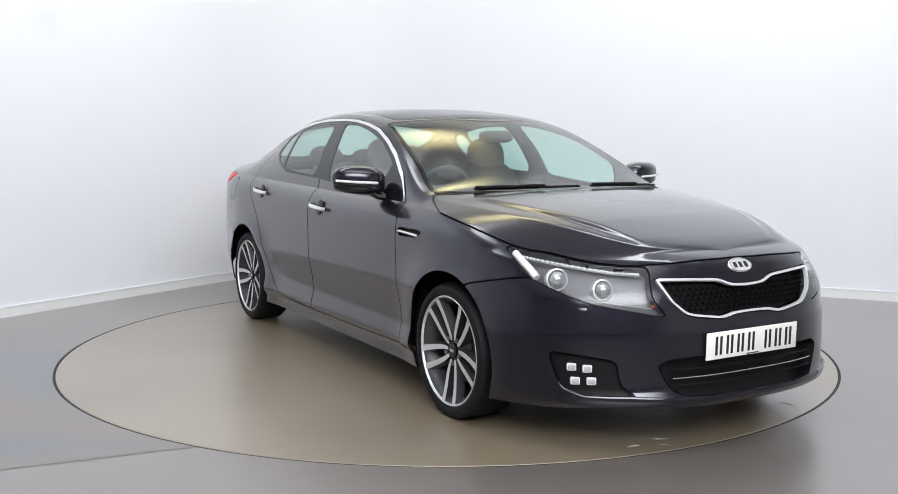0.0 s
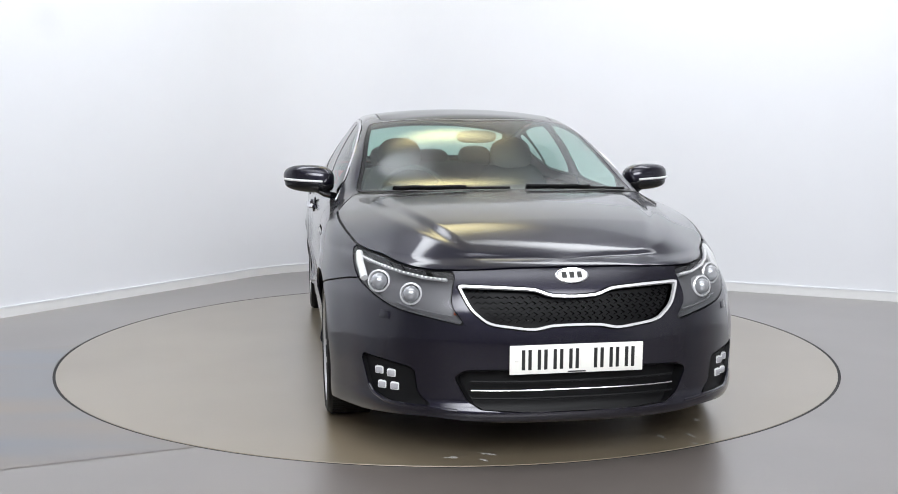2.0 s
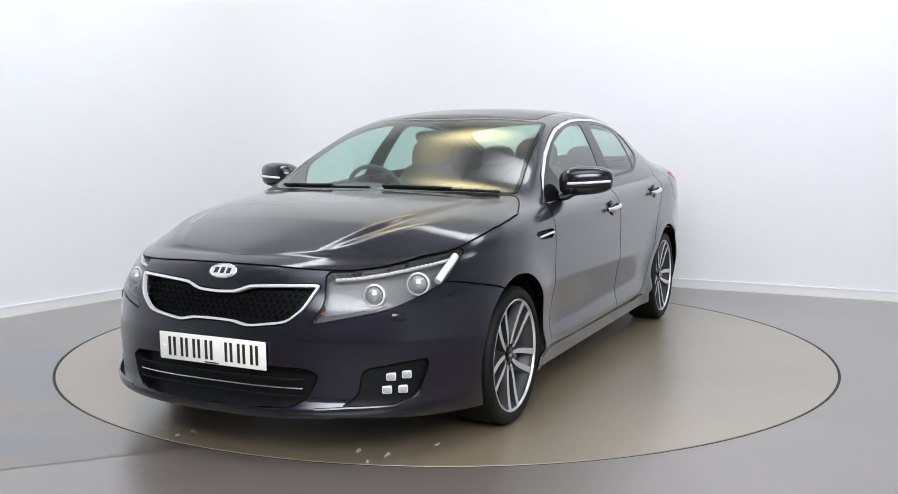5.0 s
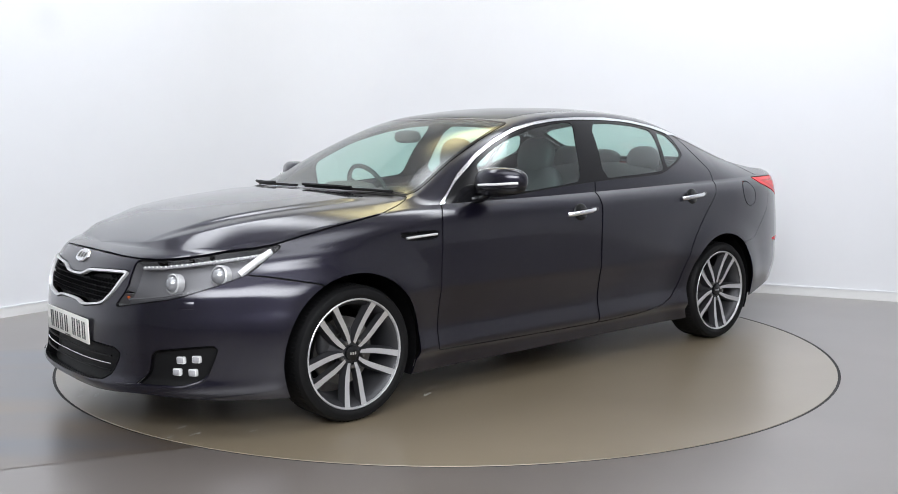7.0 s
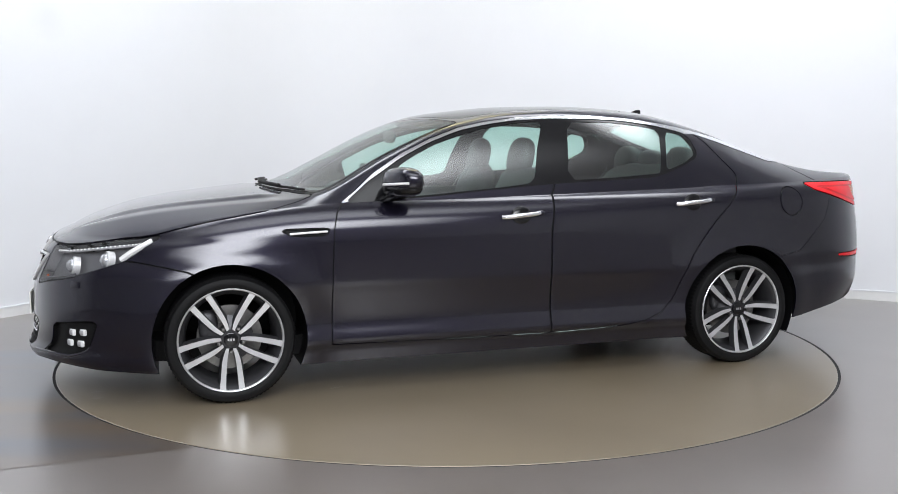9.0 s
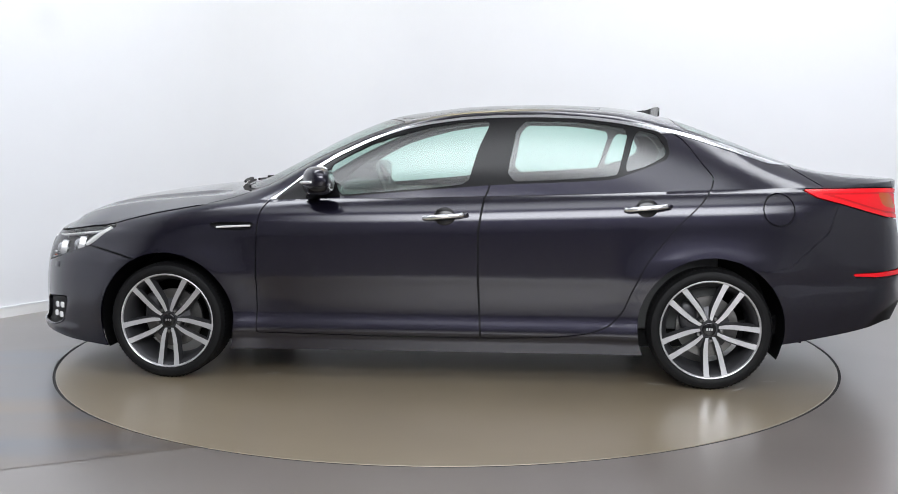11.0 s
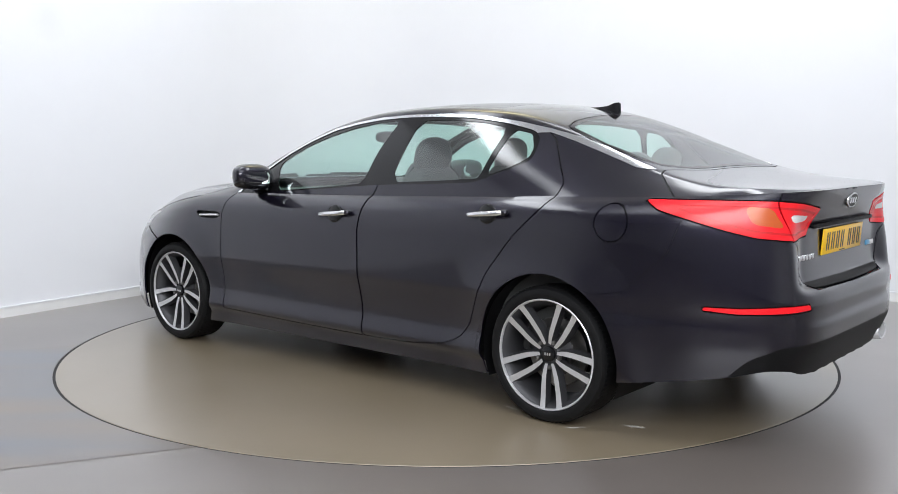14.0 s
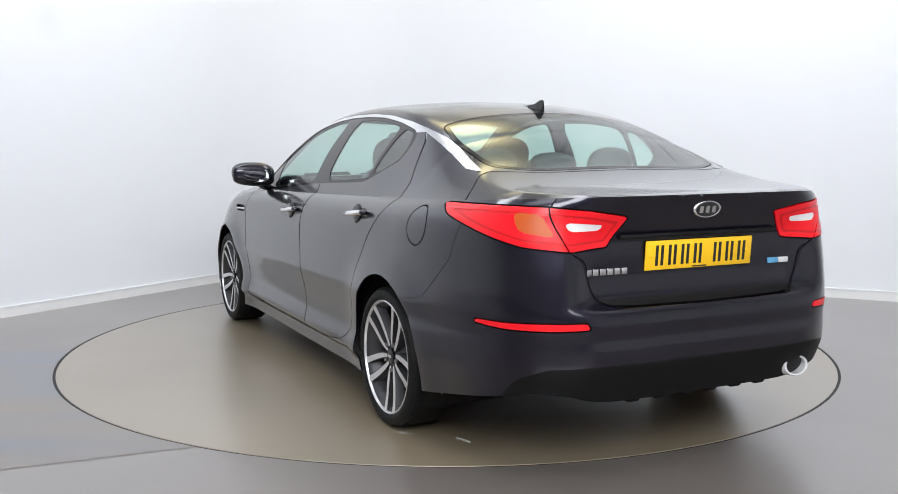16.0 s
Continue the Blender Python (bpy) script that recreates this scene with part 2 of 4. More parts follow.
def wall_band(z0, z1, inset, thick):
    bm = bmesh.new()
    mid = sum(OUTLINE, Vector((0, 0))) / len(OUTLINE)
    rows = []
    for k, p in enumerate(OUTLINE):
        t = (OUTLINE[(k + 1) % len(OUTLINE)] - OUTLINE[k - 1]).normalized()
        n = Vector((t.y, -t.x))
        if n.dot(mid - p) < 0:
            n = -n
        i, o = p + n * inset, p + n * (inset - thick)
        rows.append([bm.verts.new((*i, z0)), bm.verts.new((*i, z1)), bm.verts.new((*o, z1)), bm.verts.new((*o, z0))])
    for k in range(len(rows)):
        a, b = rows[k], rows[(k + 1) % len(rows)]
        for j in range(4):
            bm.faces.new((a[j], a[(j + 1) % 4], b[(j + 1) % 4], b[j]))
    return bm


def band_pieces(z0, z1, inset, thick, keep):
    bm = wall_band(z0, z1, inset, thick)
    bmesh.ops.delete(bm, geom=[q for q in bm.faces if not keep(q.calc_center_median())], context="FACES")
    return bm


def bright_side(c):
    return c.y > -6.2 and c.x + 0.35 * c.y < 5.6


tagged(part("wall_upper", band_pieces(2.75, CEIL, 0, 0.2, bright_side), M_UPPER, None), "pale upper wall above the white studio wall", "wall", kind="structure")
tagged(part("wall_north", band_pieces(0, 2.75, 0, 0.2, bright_side), M_WALL, None), "plain white studio wall with a rounded corner", "wall", kind="structure")
tagged(part("wall_south", band_pieces(0, CEIL, 0, 0.2, lambda c: not bright_side(c)), M_DIMWALL, None), "plain pale studio wall opposite the set", "wall", kind="structure")
tagged(part("baseboard", wall_band(0, 0.068, 0.012, 0.0115), M_TRIM, None), "white painted skirting board", "baseboard", kind="structure")
tagged(part("trim", wall_band(0.068, 0.078, 0.016, 0.0155), M_WALL, None), "white bead on top of the skirting", "trim", kind="structure")

TABLE_R = 2.245
bm = bmesh.new()
inner = [bm.verts.new(((TABLE_R + 0.015) * math.cos(a), (TABLE_R + 0.015) * math.sin(a), 0)) for a in np.linspace(0, 2 * math.pi, 181)[:-1]]
outer = [bm.verts.new((18 * math.cos(a), 18 * math.sin(a), 0)) for a in np.linspace(0, 2 * math.pi, 181)[:-1]]
low = [bm.verts.new((*v.co.xy, -0.06)) for v in inner]
for k in range(180):
    j = (k + 1) % 180
    bm.faces.new((inner[k], outer[k], outer[j], inner[j]))
    bm.faces.new((low[k], inner[k], inner[j], low[j]))
bm.faces.new(low)
tagged(part("floor", bm, M_FLOOR, None, smooth=False), "grey resin floor with a round turntable pit", "floor", kind="structure")
bm = bmesh.new()
bm.faces.new([bm.verts.new((*p, CEIL)) for p in OUTLINE])
tagged(part("ceiling", bm, M_CEILING, None, smooth=False), "plain pale studio ceiling", "ceiling", kind="structure")

turntable = tagged(part("turntable", ring_bm([(0.0001, 0.0), (TABLE_R - 0.002, 0.0), (TABLE_R, -0.002), (TABLE_R, -0.05)], 180, "z"), M_TABLE, None), "round grey turntable set flush in the floor", "turntable")

# ---------------------------------------------------------------- the car
car = tagged(new("car"), "dark purple-black metallic four-door saloon car on the turntable", "car")

XF = curve((0.10, 2.22), (0.16, 2.29), (0.188, 2.335), (0.205, 2.354), (0.228, 2.362), (0.27, 2.342), (0.36, 2.335), (0.48, 2.330), (0.58, 2.314), (0.66, 2.29), (0.73, 2.253), (0.76, 2.225), (0.785, 2.17))
XR = curve((0.19, -2.30), (0.25, -2.36), (0.35, -2.415), (0.44, -2.445), (0.49, -2.447), (0.535, -2.440), (0.58, -2.443), (0.63, -2.43), (0.66, -2.38), (0.69, -2.36), (0.75, -2.352), (0.88, -2.352), (0.96, -2.378), (1.02, -2.402), (1.045, -2.41))
XR_SIDE = curve((0.19, -2.30), (0.25, -2.36), (0.35, -2.415), (0.45, -2.445), (0.58, -2.447), (0.75, -2.43), (0.88, -2.405), (0.96, -2.395), (1.045, -2.41))
Y_TOP = curve((0, -0.085), (0.015, -0.06), (0.035, -0.04), (0.07, -0.018), (0.12, -0.005), (0.18, 0), (2, 0))
Y_LOW = curve((0.10, -0.09), (0.16, -0.05), (0.225, -0.042), (0.243, -0.030), (0.268, -0.017), (0.365, -0.033), (0.42, -0.029), (0.50, -0.015), (0.57, -0.001), (2, 0))
Y_END = curve((0.10, -0.08), (0.20, -0.042), (0.30, -0.022), (0.44, -0.005), (0.49, -0.005), (0.535, -0.008), (0.61, 0), (2, 0))
Z_RIM = curve((2.17, 0.785), (2.05, 0.79), (1.85, 0.80), (1.65, 0.84), (1.4, 0.887), (1.1, 0.925), (0.836, 0.941), (0.0, 0.957), (-1.0, 0.985), (-1.5, 1.0), (-1.825, 1.012), (-2.15, 1.03), (-2.41, 1.045))
Z_BOT = curve((2.17, 0.188), (2.05, 0.205), (1.9, 0.19), (1.75, 0.175), (1.0, 0.16), (-1.0, 0.165), (-1.6, 0.222), (-1.8, 0.242), (-2.0, 0.272), (-2.2, 0.308), (-2.32, 0.335), (-2.37, 0.325), (-2.40, 0.295), (-2.41, 0.287))
REAR_C, NR, HALF_W = -1.5, 6.0, 0.912
FRONT_C = curve((0.1, 1.52), (0.45, 1.50), (0.60, 1.38), (0.72, 1.2), (1.6, 1.2))
NF = curve((0.1, 2.9), (0.45, 2.9), (0.65, 3.2), (1.6, 3.2))


def column(phi):
    """Plan position of a body column: phi 0..1 front arc, 1..2 side, 2..3 rear arc. Returns a function of z."""
    def at(z, rim):
        mid = min(1, max(0, (phi - 1.02) / 0.12)) * min(1, max(0, (1.98 - phi) / 0.12))
        yw = HALF_W + Y_TOP(rim - z) + Y_LOW(z) * mid + Y_END(z) * (1 - mid) * (0.35 if phi < 1.5 else 0.9)
        if phi <= 1:
            a = phi * math.pi / 2
            x0 = XF(z)
            return FRONT_C(z) + (x0 - FRONT_C(z)) * math.cos(a), yw * math.sin(a) ** (2 / NF(z))
        if phi <= 2:
            return FRONT_C(z) + (REAR_C - FRONT_C(z)) * (phi - 1), yw
        a = (3 - phi) * math.pi / 2
        f = math.sin(a) ** (2 / NR)
        w = min(1, max(0, (f - 0.50) / 0.22))
        w = w * w * (3 - 2 * w)
        return REAR_C + (XR(z) * (1 - w) + XR_SIDE(z) * w - REAR_C) * math.cos(a), yw * f
    return at


PHIS = np.r_[np.linspace(0, 1, 90) ** 1.15, np.linspace(1, 2, 190)[1:], 3 - (np.linspace(0, 1, 90) ** 1.3)[::-1][1:]]


def belt_grid():
    phis = PHIS
    vs = np.linspace(0, 1, 66)
    g = np.zeros((len(phis), len(vs), 3))
    for i, phi in enumerate(phis):
        at = column(phi)
        rim = 0.9
        for _ in range(12):
            x, y = at(rim, rim)
            rim = float(Z_RIM(x))
        z0 = float(Z_BOT(x))
        for j, v in enumerate(vs):
            z = z0 + (rim - z0) * v
            x, y = at(z, rim)
            for wx in (1.3975, -1.3975):
                r = math.hypot(x - wx, z - 0.31)
                if r < 0.6 and y > 0.7:
                    y += 0.021 * math.exp(-((r - 0.345) / 0.125) ** 2) * min(1, max(0, (0.85 - z) / 0.2))
            g[i, j] = x, y, z
    return g


Z_C = curve((2.17, 0.785), (2.12, 0.81), (2.05, 0.840), (1.85, 0.902), (1.63, 0.945), (1.40, 0.972), (1.22, 0.990), (1.13, 0.998), (1.06, 1.02), (0.79, 1.155), (0.54, 1.284), (0.36, 1.357), (0.22, 1.396), (0.08, 1.414), (-0.2, 1.442), (-0.57, 1.450), (-0.91, 1.436), (-1.1, 1.412), (-1.23, 1.382), (-1.41, 1.32), (-1.565, 1.259), (-1.716, 1.194), (-1.864, 1.133), (-2.0, 1.094), (-2.147, 1.068), (-2.29, 1.053), (-2.36, 1.050), (-2.41, 1.045))
RAIL_Y = curve((2.17, 0.0), (2.1, 0.36), (2.0, 0.47), (1.7, 0.60), (1.3, 0.69), (1.0, 0.745), (0.6, 0.70), (0.2, 0.633), (-0.1, 0.60), (-0.5, 0.59), (-0.9, 0.588), (-1.3, 0.595), (-1.6, 0.615), (-1.8, 0.645), (-2.1, 0.68), (-2.36, 0.58), (-2.41, 0.0))
RAIL_Z = curve((2.17, 0.785), (2.0, 0.843), (1.7, 0.905), (1.3, 0.945), (1.0, 0.97), (0.6, 1.155), (0.2, 1.322), (-0.1, 1.387), (-0.5, 1.408), (-0.9, 1.385), (-1.3, 1.295), (-1.6, 1.19), (-1.8, 1.118), (-2.1, 1.062), (-2.36, 1.050), (-2.41, 1.045))

HOOD_LINE = curve((2.2, 0.30), (2.05, 0.385), (1.85, 0.47), (1.6, 0.545), (1.3, 0.60), (1.0, 0.64))


def top_grid(rim_x, rim_y, rim_z):
    xs = rim_x
    n1, n2 = 40, 50
    g = np.zeros((len(xs), n1 + n2 - 1, 3))
    for i, x in enumerate(xs):
        yb, zb = rim_y[i], rim_z[i]
        zc = max(float(Z_C(x)), zb)
        yr, zr = min(float(RAIL_Y(x)), yb * 0.93), float(np.clip(RAIL_Z(x), zb, zc))
        t = np.linspace(0, 1, n1)
        bulge = 0.028 * np.clip((zr - zb) / 0.4, 0, 1)
        side_y = yb + (yr - yb) * t + bulge * np.sin(math.pi * t)
        side_z = zb + (zr - zb) * t
        w = np.linspace(1, 0, n2)[1:]
        g[i, :, 0] = x
        g[i, :n1, 1], g[i, :n1, 2] = side_y, side_z
        g[i, n1:, 1], g[i, n1:, 2] = yr * w, zc - (zc - zr) * w ** 2.3
    for _ in range(14):
        k = g.copy()
        k[:, 1:-1, 1:] = 0.5 * g[:, 1:-1, 1:] + 0.25 * (g[:, 2:, 1:] + g[:, :-2, 1:])
        k[1:-1, 1:, 2] = 0.5 * k[1:-1, 1:, 2] + 0.25 * (k[2:, 1:, 2] + k[:-2, 1:, 2])
        g = k
    x, y = g[:, :, 0], g[:, :, 1]
    line = HOOD_LINE(x)
    step = np.clip((line - y) / 0.050 + 0.5, 0, 1)
    fade = np.clip((x - 1.10) / 0.12, 0, 1) * np.clip((2.15 - x) / 0.30, 0, 1)
    g[:, :, 2] += 0.013 * step * step * (3 - 2 * step) * fade
    return g


belt = belt_grid()
top = top_grid(belt[:, -1, 0], belt[:, -1, 1], belt[:, -1, 2])


def plan_point(phi):
    """Reference plan of the body, from which arc lengths are counted."""
    if phi <= 1:
        a = phi * math.pi / 2
        return 1.2 + 1.134 * math.cos(a), 0.905 * math.sin(a) ** (2 / 3.25)
    if phi <= 2:
        return 1.2 - 2.7 * (phi - 1), 0.905
    a = (3 - phi) * math.pi / 2
    return -1.5 - 0.945 * math.cos(a), 0.905 * math.sin(a) ** (2 / 6)


ARC = np.r_[0, np.cumsum(np.hypot(*np.diff(np.array([plan_point(p) for p in PHIS]), axis=0).T))]



class Sheet:
    """Faces over rows of x, y, z and the arc length s round the body."""

    def __init__(self, rows, faces):
        self.v, self.f = rows, faces


def sheet_from(g, with_arc):
    r, c, _ = g.shape
    arc = np.repeat(ARC, c) if with_arc else np.full(r * c, -9.0)
    rows = np.c_[g.reshape(-1, 3), arc]
    faces = [(i * c + j, (i + 1) * c + j, (i + 1) * c + j + 1, i * c + j + 1) for i in range(r - 1) for j in range(c - 1)]
    return Sheet(rows, faces)


def split(sh, g):
    """Cuts a sheet along g = 0. Returns the sheet where g < 0 and the rest."""
    val = g(sh.v)
    rows, extra, cache, n = sh.v, [], {}, len(sh.v)
    lo, hi = [], []
    sign = val < 0
    for f in sh.f:
        k = sum(bool(sign[i]) for i in f)
        if k == len(f):
            lo.append(f)
        elif k == 0:
            hi.append(f)
        else:
            a, b = [], []
            for p, q in zip(f, f[1:] + f[:1]):
                (a if sign[p] else b).append(p)
                if sign[p] != sign[q]:
                    key = (p, q) if p < q else (q, p)
                    if key not in cache:
                        t = val[key[0]] / (val[key[0]] - val[key[1]])
                        cache[key] = n + len(extra)
                        extra.append(rows[key[0]] + (rows[key[1]] - rows[key[0]]) * t)
                    a.append(cache[key])
                    b.append(cache[key])
            for poly, out in ((a, lo), (b, hi)):
                if len(poly) > 2:
                    out.append(tuple(poly))
    if extra:
        rows = np.vstack([rows, np.array(extra)])
    return Sheet(rows, lo), Sheet(rows, hi)


SZ, XZ, XY = (3, 2), (0, 2), (0, 1)


def region(points, axes, rounds=2, grow=0.0, y_from=None):
    """Signed distance to an outline with its corners rounded off: below zero inside."""
    p = np.array(points, float)
    for _ in range(rounds):
        q = np.roll(p, -1, axis=0)
        p = np.stack([0.85 * p + 0.15 * q, 0.15 * p + 0.85 * q], 1).reshape(-1, 2)

    def g(rows):
        c = rows[:, axes]
        best, inside = np.full(len(c), 9.0), np.zeros(len(c), bool)
        for a, b in zip(p, np.roll(p, -1, axis=0)):
            d, w = b - a, c - a
            t = np.clip((w @ d) / max(d @ d, 1e-12), 0, 1)
            best = np.minimum(best, np.hypot(*(w - t[:, None] * d).T))
            if a[1] != b[1]:
                cross = (a[1] > c[:, 1]) != (b[1] > c[:, 1])
                inside ^= cross & (c[:, 0] < a[0] + (c[:, 1] - a[1]) / (b[1] - a[1]) * d[0])
        out = np.where(inside, -best, best) - grow
        return out if y_from is None else np.maximum(out, y_from - rows[:, 1])
    return g


def shifted(g, d):
    return lambda rows: g(rows) + d


SEAMS = []


def carve(sh, g, gap=0.003):
    """The piece inside g, with a narrow joint round it, and the rest."""
    piece, rest = split(sh, shifted(g, gap))
    seam, rest = split(rest, shifted(g, -gap))
    SEAMS.append(seam)
    return piece, rest


def sheet_bm(sheets, flip=False, push=0.0, both=False, thick=0.0):
    bm = bmesh.new()
    for sign in ((1, -1) if both else ((-1,) if flip else (1,))):
        for sh in sheets:
            made = {}
            for f in sh.f:
                vs = []
                for i in f:
                    if i not in made:
                        x, y, z, _ = sh.v[i]
                        made[i] = bm.verts.new((x, y * sign, z))
                    vs.append(made[i])
                if sign < 0:
                    vs.reverse()
                bm.faces.new(vs)
    bmesh.ops.remove_doubles(bm, verts=bm.verts[:], dist=0.0005)
    bmesh.ops.dissolve_degenerate(bm, dist=0.0002, edges=bm.edges[:])
    bm.normal_update()
    if push:
        for v, n in [(v, v.normal.copy()) for v in bm.verts]:
            v.co -= n * push
    if thick:
        rim = [e for e in bm.edges if e.is_boundary]
        out = bmesh.ops.extrude_edge_only(bm, edges=rim)["geom"]
        near = {v: v.normal.copy() for v in bm.verts}
        for v in (v for v in out if isinstance(v, bmesh.types.BMVert)):
            base = [e.other_vert(v) for e in v.link_edges if e.other_vert(v) not in out]
            v.co -= (near[base[0]] if base else near[v]) * thick
    return bm


def skin(name, sheets, material, label="", parent=None, push=0.0, joined=False, thick=0.008, angle=34):
    """A body panel: one mesh across the middle, or one for each side."""
    made = []
    for flip in ((False,) if joined else (False, True)):
        bm = sheet_bm(sheets, flip, push, joined, thick)
        me = bpy.data.meshes.new(name)
        bm.to_mesh(me)
        bm.free()
        for m in material if isinstance(material, (list, tuple)) else [material]:
            me.materials.append(m)
        me.shade_smooth()
        me.set_sharp_from_angle(angle=radians(angle))
        ob = new(name, me)
        ob.parent = parent[len(made)] if isinstance(parent, list) else (parent or car)
        made.append(tagged(ob, label))
    return made


def surf(s, z):
    """Place and outward normal on the body side at arc length s and height z."""
    i = np.clip(np.interp(s, ARC, np.arange(len(ARC))), 0, len(ARC) - 1.001)
    k, t = int(i), i - int(i)
    col = belt[k] * (1 - t) + belt[k + 1] * t
    p = np.array([np.interp(z, col[:, 2], col[:, a]) for a in (0, 1)] + [z])
    nxt = belt[min(k + 2, len(ARC) - 1)] - belt[max(k - 1, 0)]
    j = int(np.clip(np.searchsorted(col[:, 2], z), 1, col.shape[0] - 2))
    n = np.cross(col[j + 1] - col[j - 1], -nxt[j])
    n /= np.linalg.norm(n)
    return Vector(p), Vector(n if n[1] >= 0 or abs(n[0]) > 0.9 else -n)


def top_at(x, y):
    """Height of the upper body at x and half-width y."""
    i = int(np.argmin(abs(top[:, 0, 0] - x)))
    row = top[i][::-1]
    return float(np.interp(abs(y), row[:, 1], row[:, 2]))


def tube_bm(points, radius, sides=8, closed=False, bm=None, squash=1.0):
    """A rod along a line of points."""
    own = bm or bmesh.new()
    pts = [Vector(p) for p in points]
    rows = []
    for k, p in enumerate(pts):
        a = pts[k - 1] if k or closed else p
        b = pts[(k + 1) % len(pts)] if k + 1 < len(pts) or closed else p
        t = (b - a).normalized()
        u = t.cross(Vector((0, 0, 1)) if abs(t.z) < 0.9 else Vector((1, 0, 0))).normalized()
        w = u.cross(t)
        rows.append([own.verts.new(p + (u * math.cos(q) + w * math.sin(q) * squash) * radius) for q in np.linspace(0, 2 * math.pi, sides + 1)[:-1]])
    for k in range(len(rows) if closed else len(rows) - 1):
        a, b = rows[k], rows[(k + 1) % len(rows)]
        for j in range(sides):
            own.faces.new((a[j], a[(j + 1) % sides], b[(j + 1) % sides], b[j]))
    if not closed:
        own.faces.new(rows[0][::-1])
        own.faces.new(rows[-1])
    return own


def blob_bm(centre, size, power=2.5, segs=(20, 14), bm=None, shape=None):
    """A rounded block (superellipsoid) of half-sizes."""
    own = bm or bmesh.new()
    made = bmesh.ops.create_uvsphere(own, u_segments=segs[0], v_segments=segs[1], radius=1)["verts"]
    for v in made:
        d = (abs(v.co.x) ** power + abs(v.co.y) ** power + abs(v.co.z) ** power) ** (1 / power)
        p = v.co / d
        p = Vector((p.x * size[0], p.y * size[1], p.z * size[2]))
        v.co = Vector(centre) + (shape(p) if shape else p)
    return own


body_s, top_s = sheet_from(belt, True), sheet_from(top, False)

# upper body: glass and pillars
ws_line = [(1.15, -0.1), (1.15, 0.0), (1.14, 0.2), (1.10, 0.4), (1.03, 0.60), (0.965, 0.705), (0.92, 0.722), (0.68, 0.672), (0.35, 0.622), (0.165, 0.585), (0.215, 0.48), (0.285, 0.3), (0.345, 0.12), (0.355, 0.0), (0.355, -0.1)]
windscreen, top_s = carve(top_s, region(ws_line, XY))
ws_clear, ws_edge = split(windscreen, region(ws_line, XY, grow=-0.020))
rw_line = [(-1.88, -0.1), (-1.88, 0.34), (-1.855, 0.46), (-1.765, 0.592), (-1.46, 0.60), (-1.285, 0.565), (-1.258, 0.47), (-1.256, 0.32), (-1.254, -0.1)]
rear_glass, top_s = carve(top_s, region(rw_line, XY))
rw_clear, rw_edge = split(rear_glass, region(rw_line, XY, grow=-0.025))
pano, top_s = carve(top_s, region([(0.315, -0.1), (0.315, 0.0), (0.30, 0.15), (0.24, 0.33), (0.18, 0.47), (0.12, 0.525), (-0.75, 0.50), (-0.86, 0.46), (-0.88, 0.2), (-0.88, -0.1)], XY, 1))
dlo_line = [(0.834, 0.939), (0.71, 1.038), (0.621, 1.094), (0.518, 1.159), (0.355, 1.237), (0.19, 1.297), (0.026, 1.331), (-0.141, 1.353), (-0.326, 1.364), (-0.548, 1.365), (-0.76, 1.357), (-0.972, 1.330), (-1.153, 1.290), (-1.193, 1.253), (-1.203, 1.183), (-1.186, 1.151), (-1.092, 1.111), (-0.971, 1.068), (-0.896, 1.047), (-0.668, 1.035), (-0.348, 1.022), (-0.216, 1.014), (-0.006, 0.997), (0.414, 0.962), (0.695, 0.945)]
dlo, top_s = split(top_s, region(dlo_line, XZ, 1, y_from=0.45))
front_glass, dlo = split(dlo, region([(0.55, 1.113), (0.458, 1.167), (0.327, 1.231), (0.196, 1.273), (0.03, 1.315), (-0.138, 1.341), (-0.292, 1.351), (-0.226, 1.201), (-0.178, 1.026), (-0.007, 1.007), (0.413, 0.972), (0.482, 0.969)], XZ, 1, y_from=0.45))
back_glass, dlo = split(dlo, region([(-0.432, 1.349), (-0.683, 1.347), (-0.859, 1.332), (-1.0, 1.307), (-0.937, 1.075), (-0.9, 1.066), (-0.671, 1.05), (-0.372, 1.035)], XZ, 1, y_from=0.45))
quarter_glass, dlo = split(dlo, region([(-1.036, 1.301), (-1.14, 1.282), (-1.183, 1.211), (-1.178, 1.167), (-1.096, 1.123), (-0.967, 1.081)], XZ, 1, y_from=0.45))
chrome_line = [(0.854, 0.936), (0.848, 0.944), (0.773, 0.996), (0.672, 1.080), (0.513, 1.178), (0.35, 1.253), (0.184, 1.312), (0.021, 1.345), (-0.147, 1.367), (-0.349, 1.378), (-0.591, 1.3795), (-0.837, 1.364), (-1.054, 1.333), (-1.227, 1.298), (-1.381, 1.261), (-1.516, 1.217), (-1.654, 1.165), (-1.795, 1.118), (-1.700, 1.128), (-1.529, 1.187), (-1.363, 1.243), (-1.235, 1.281), (-1.17, 1.28), (-0.9, 1.2), (0.0, 1.2), (0.7, 0.97)]
chrome_strip, top_s = split(top_s, region(chrome_line, XZ, 0, y_from=0.45))

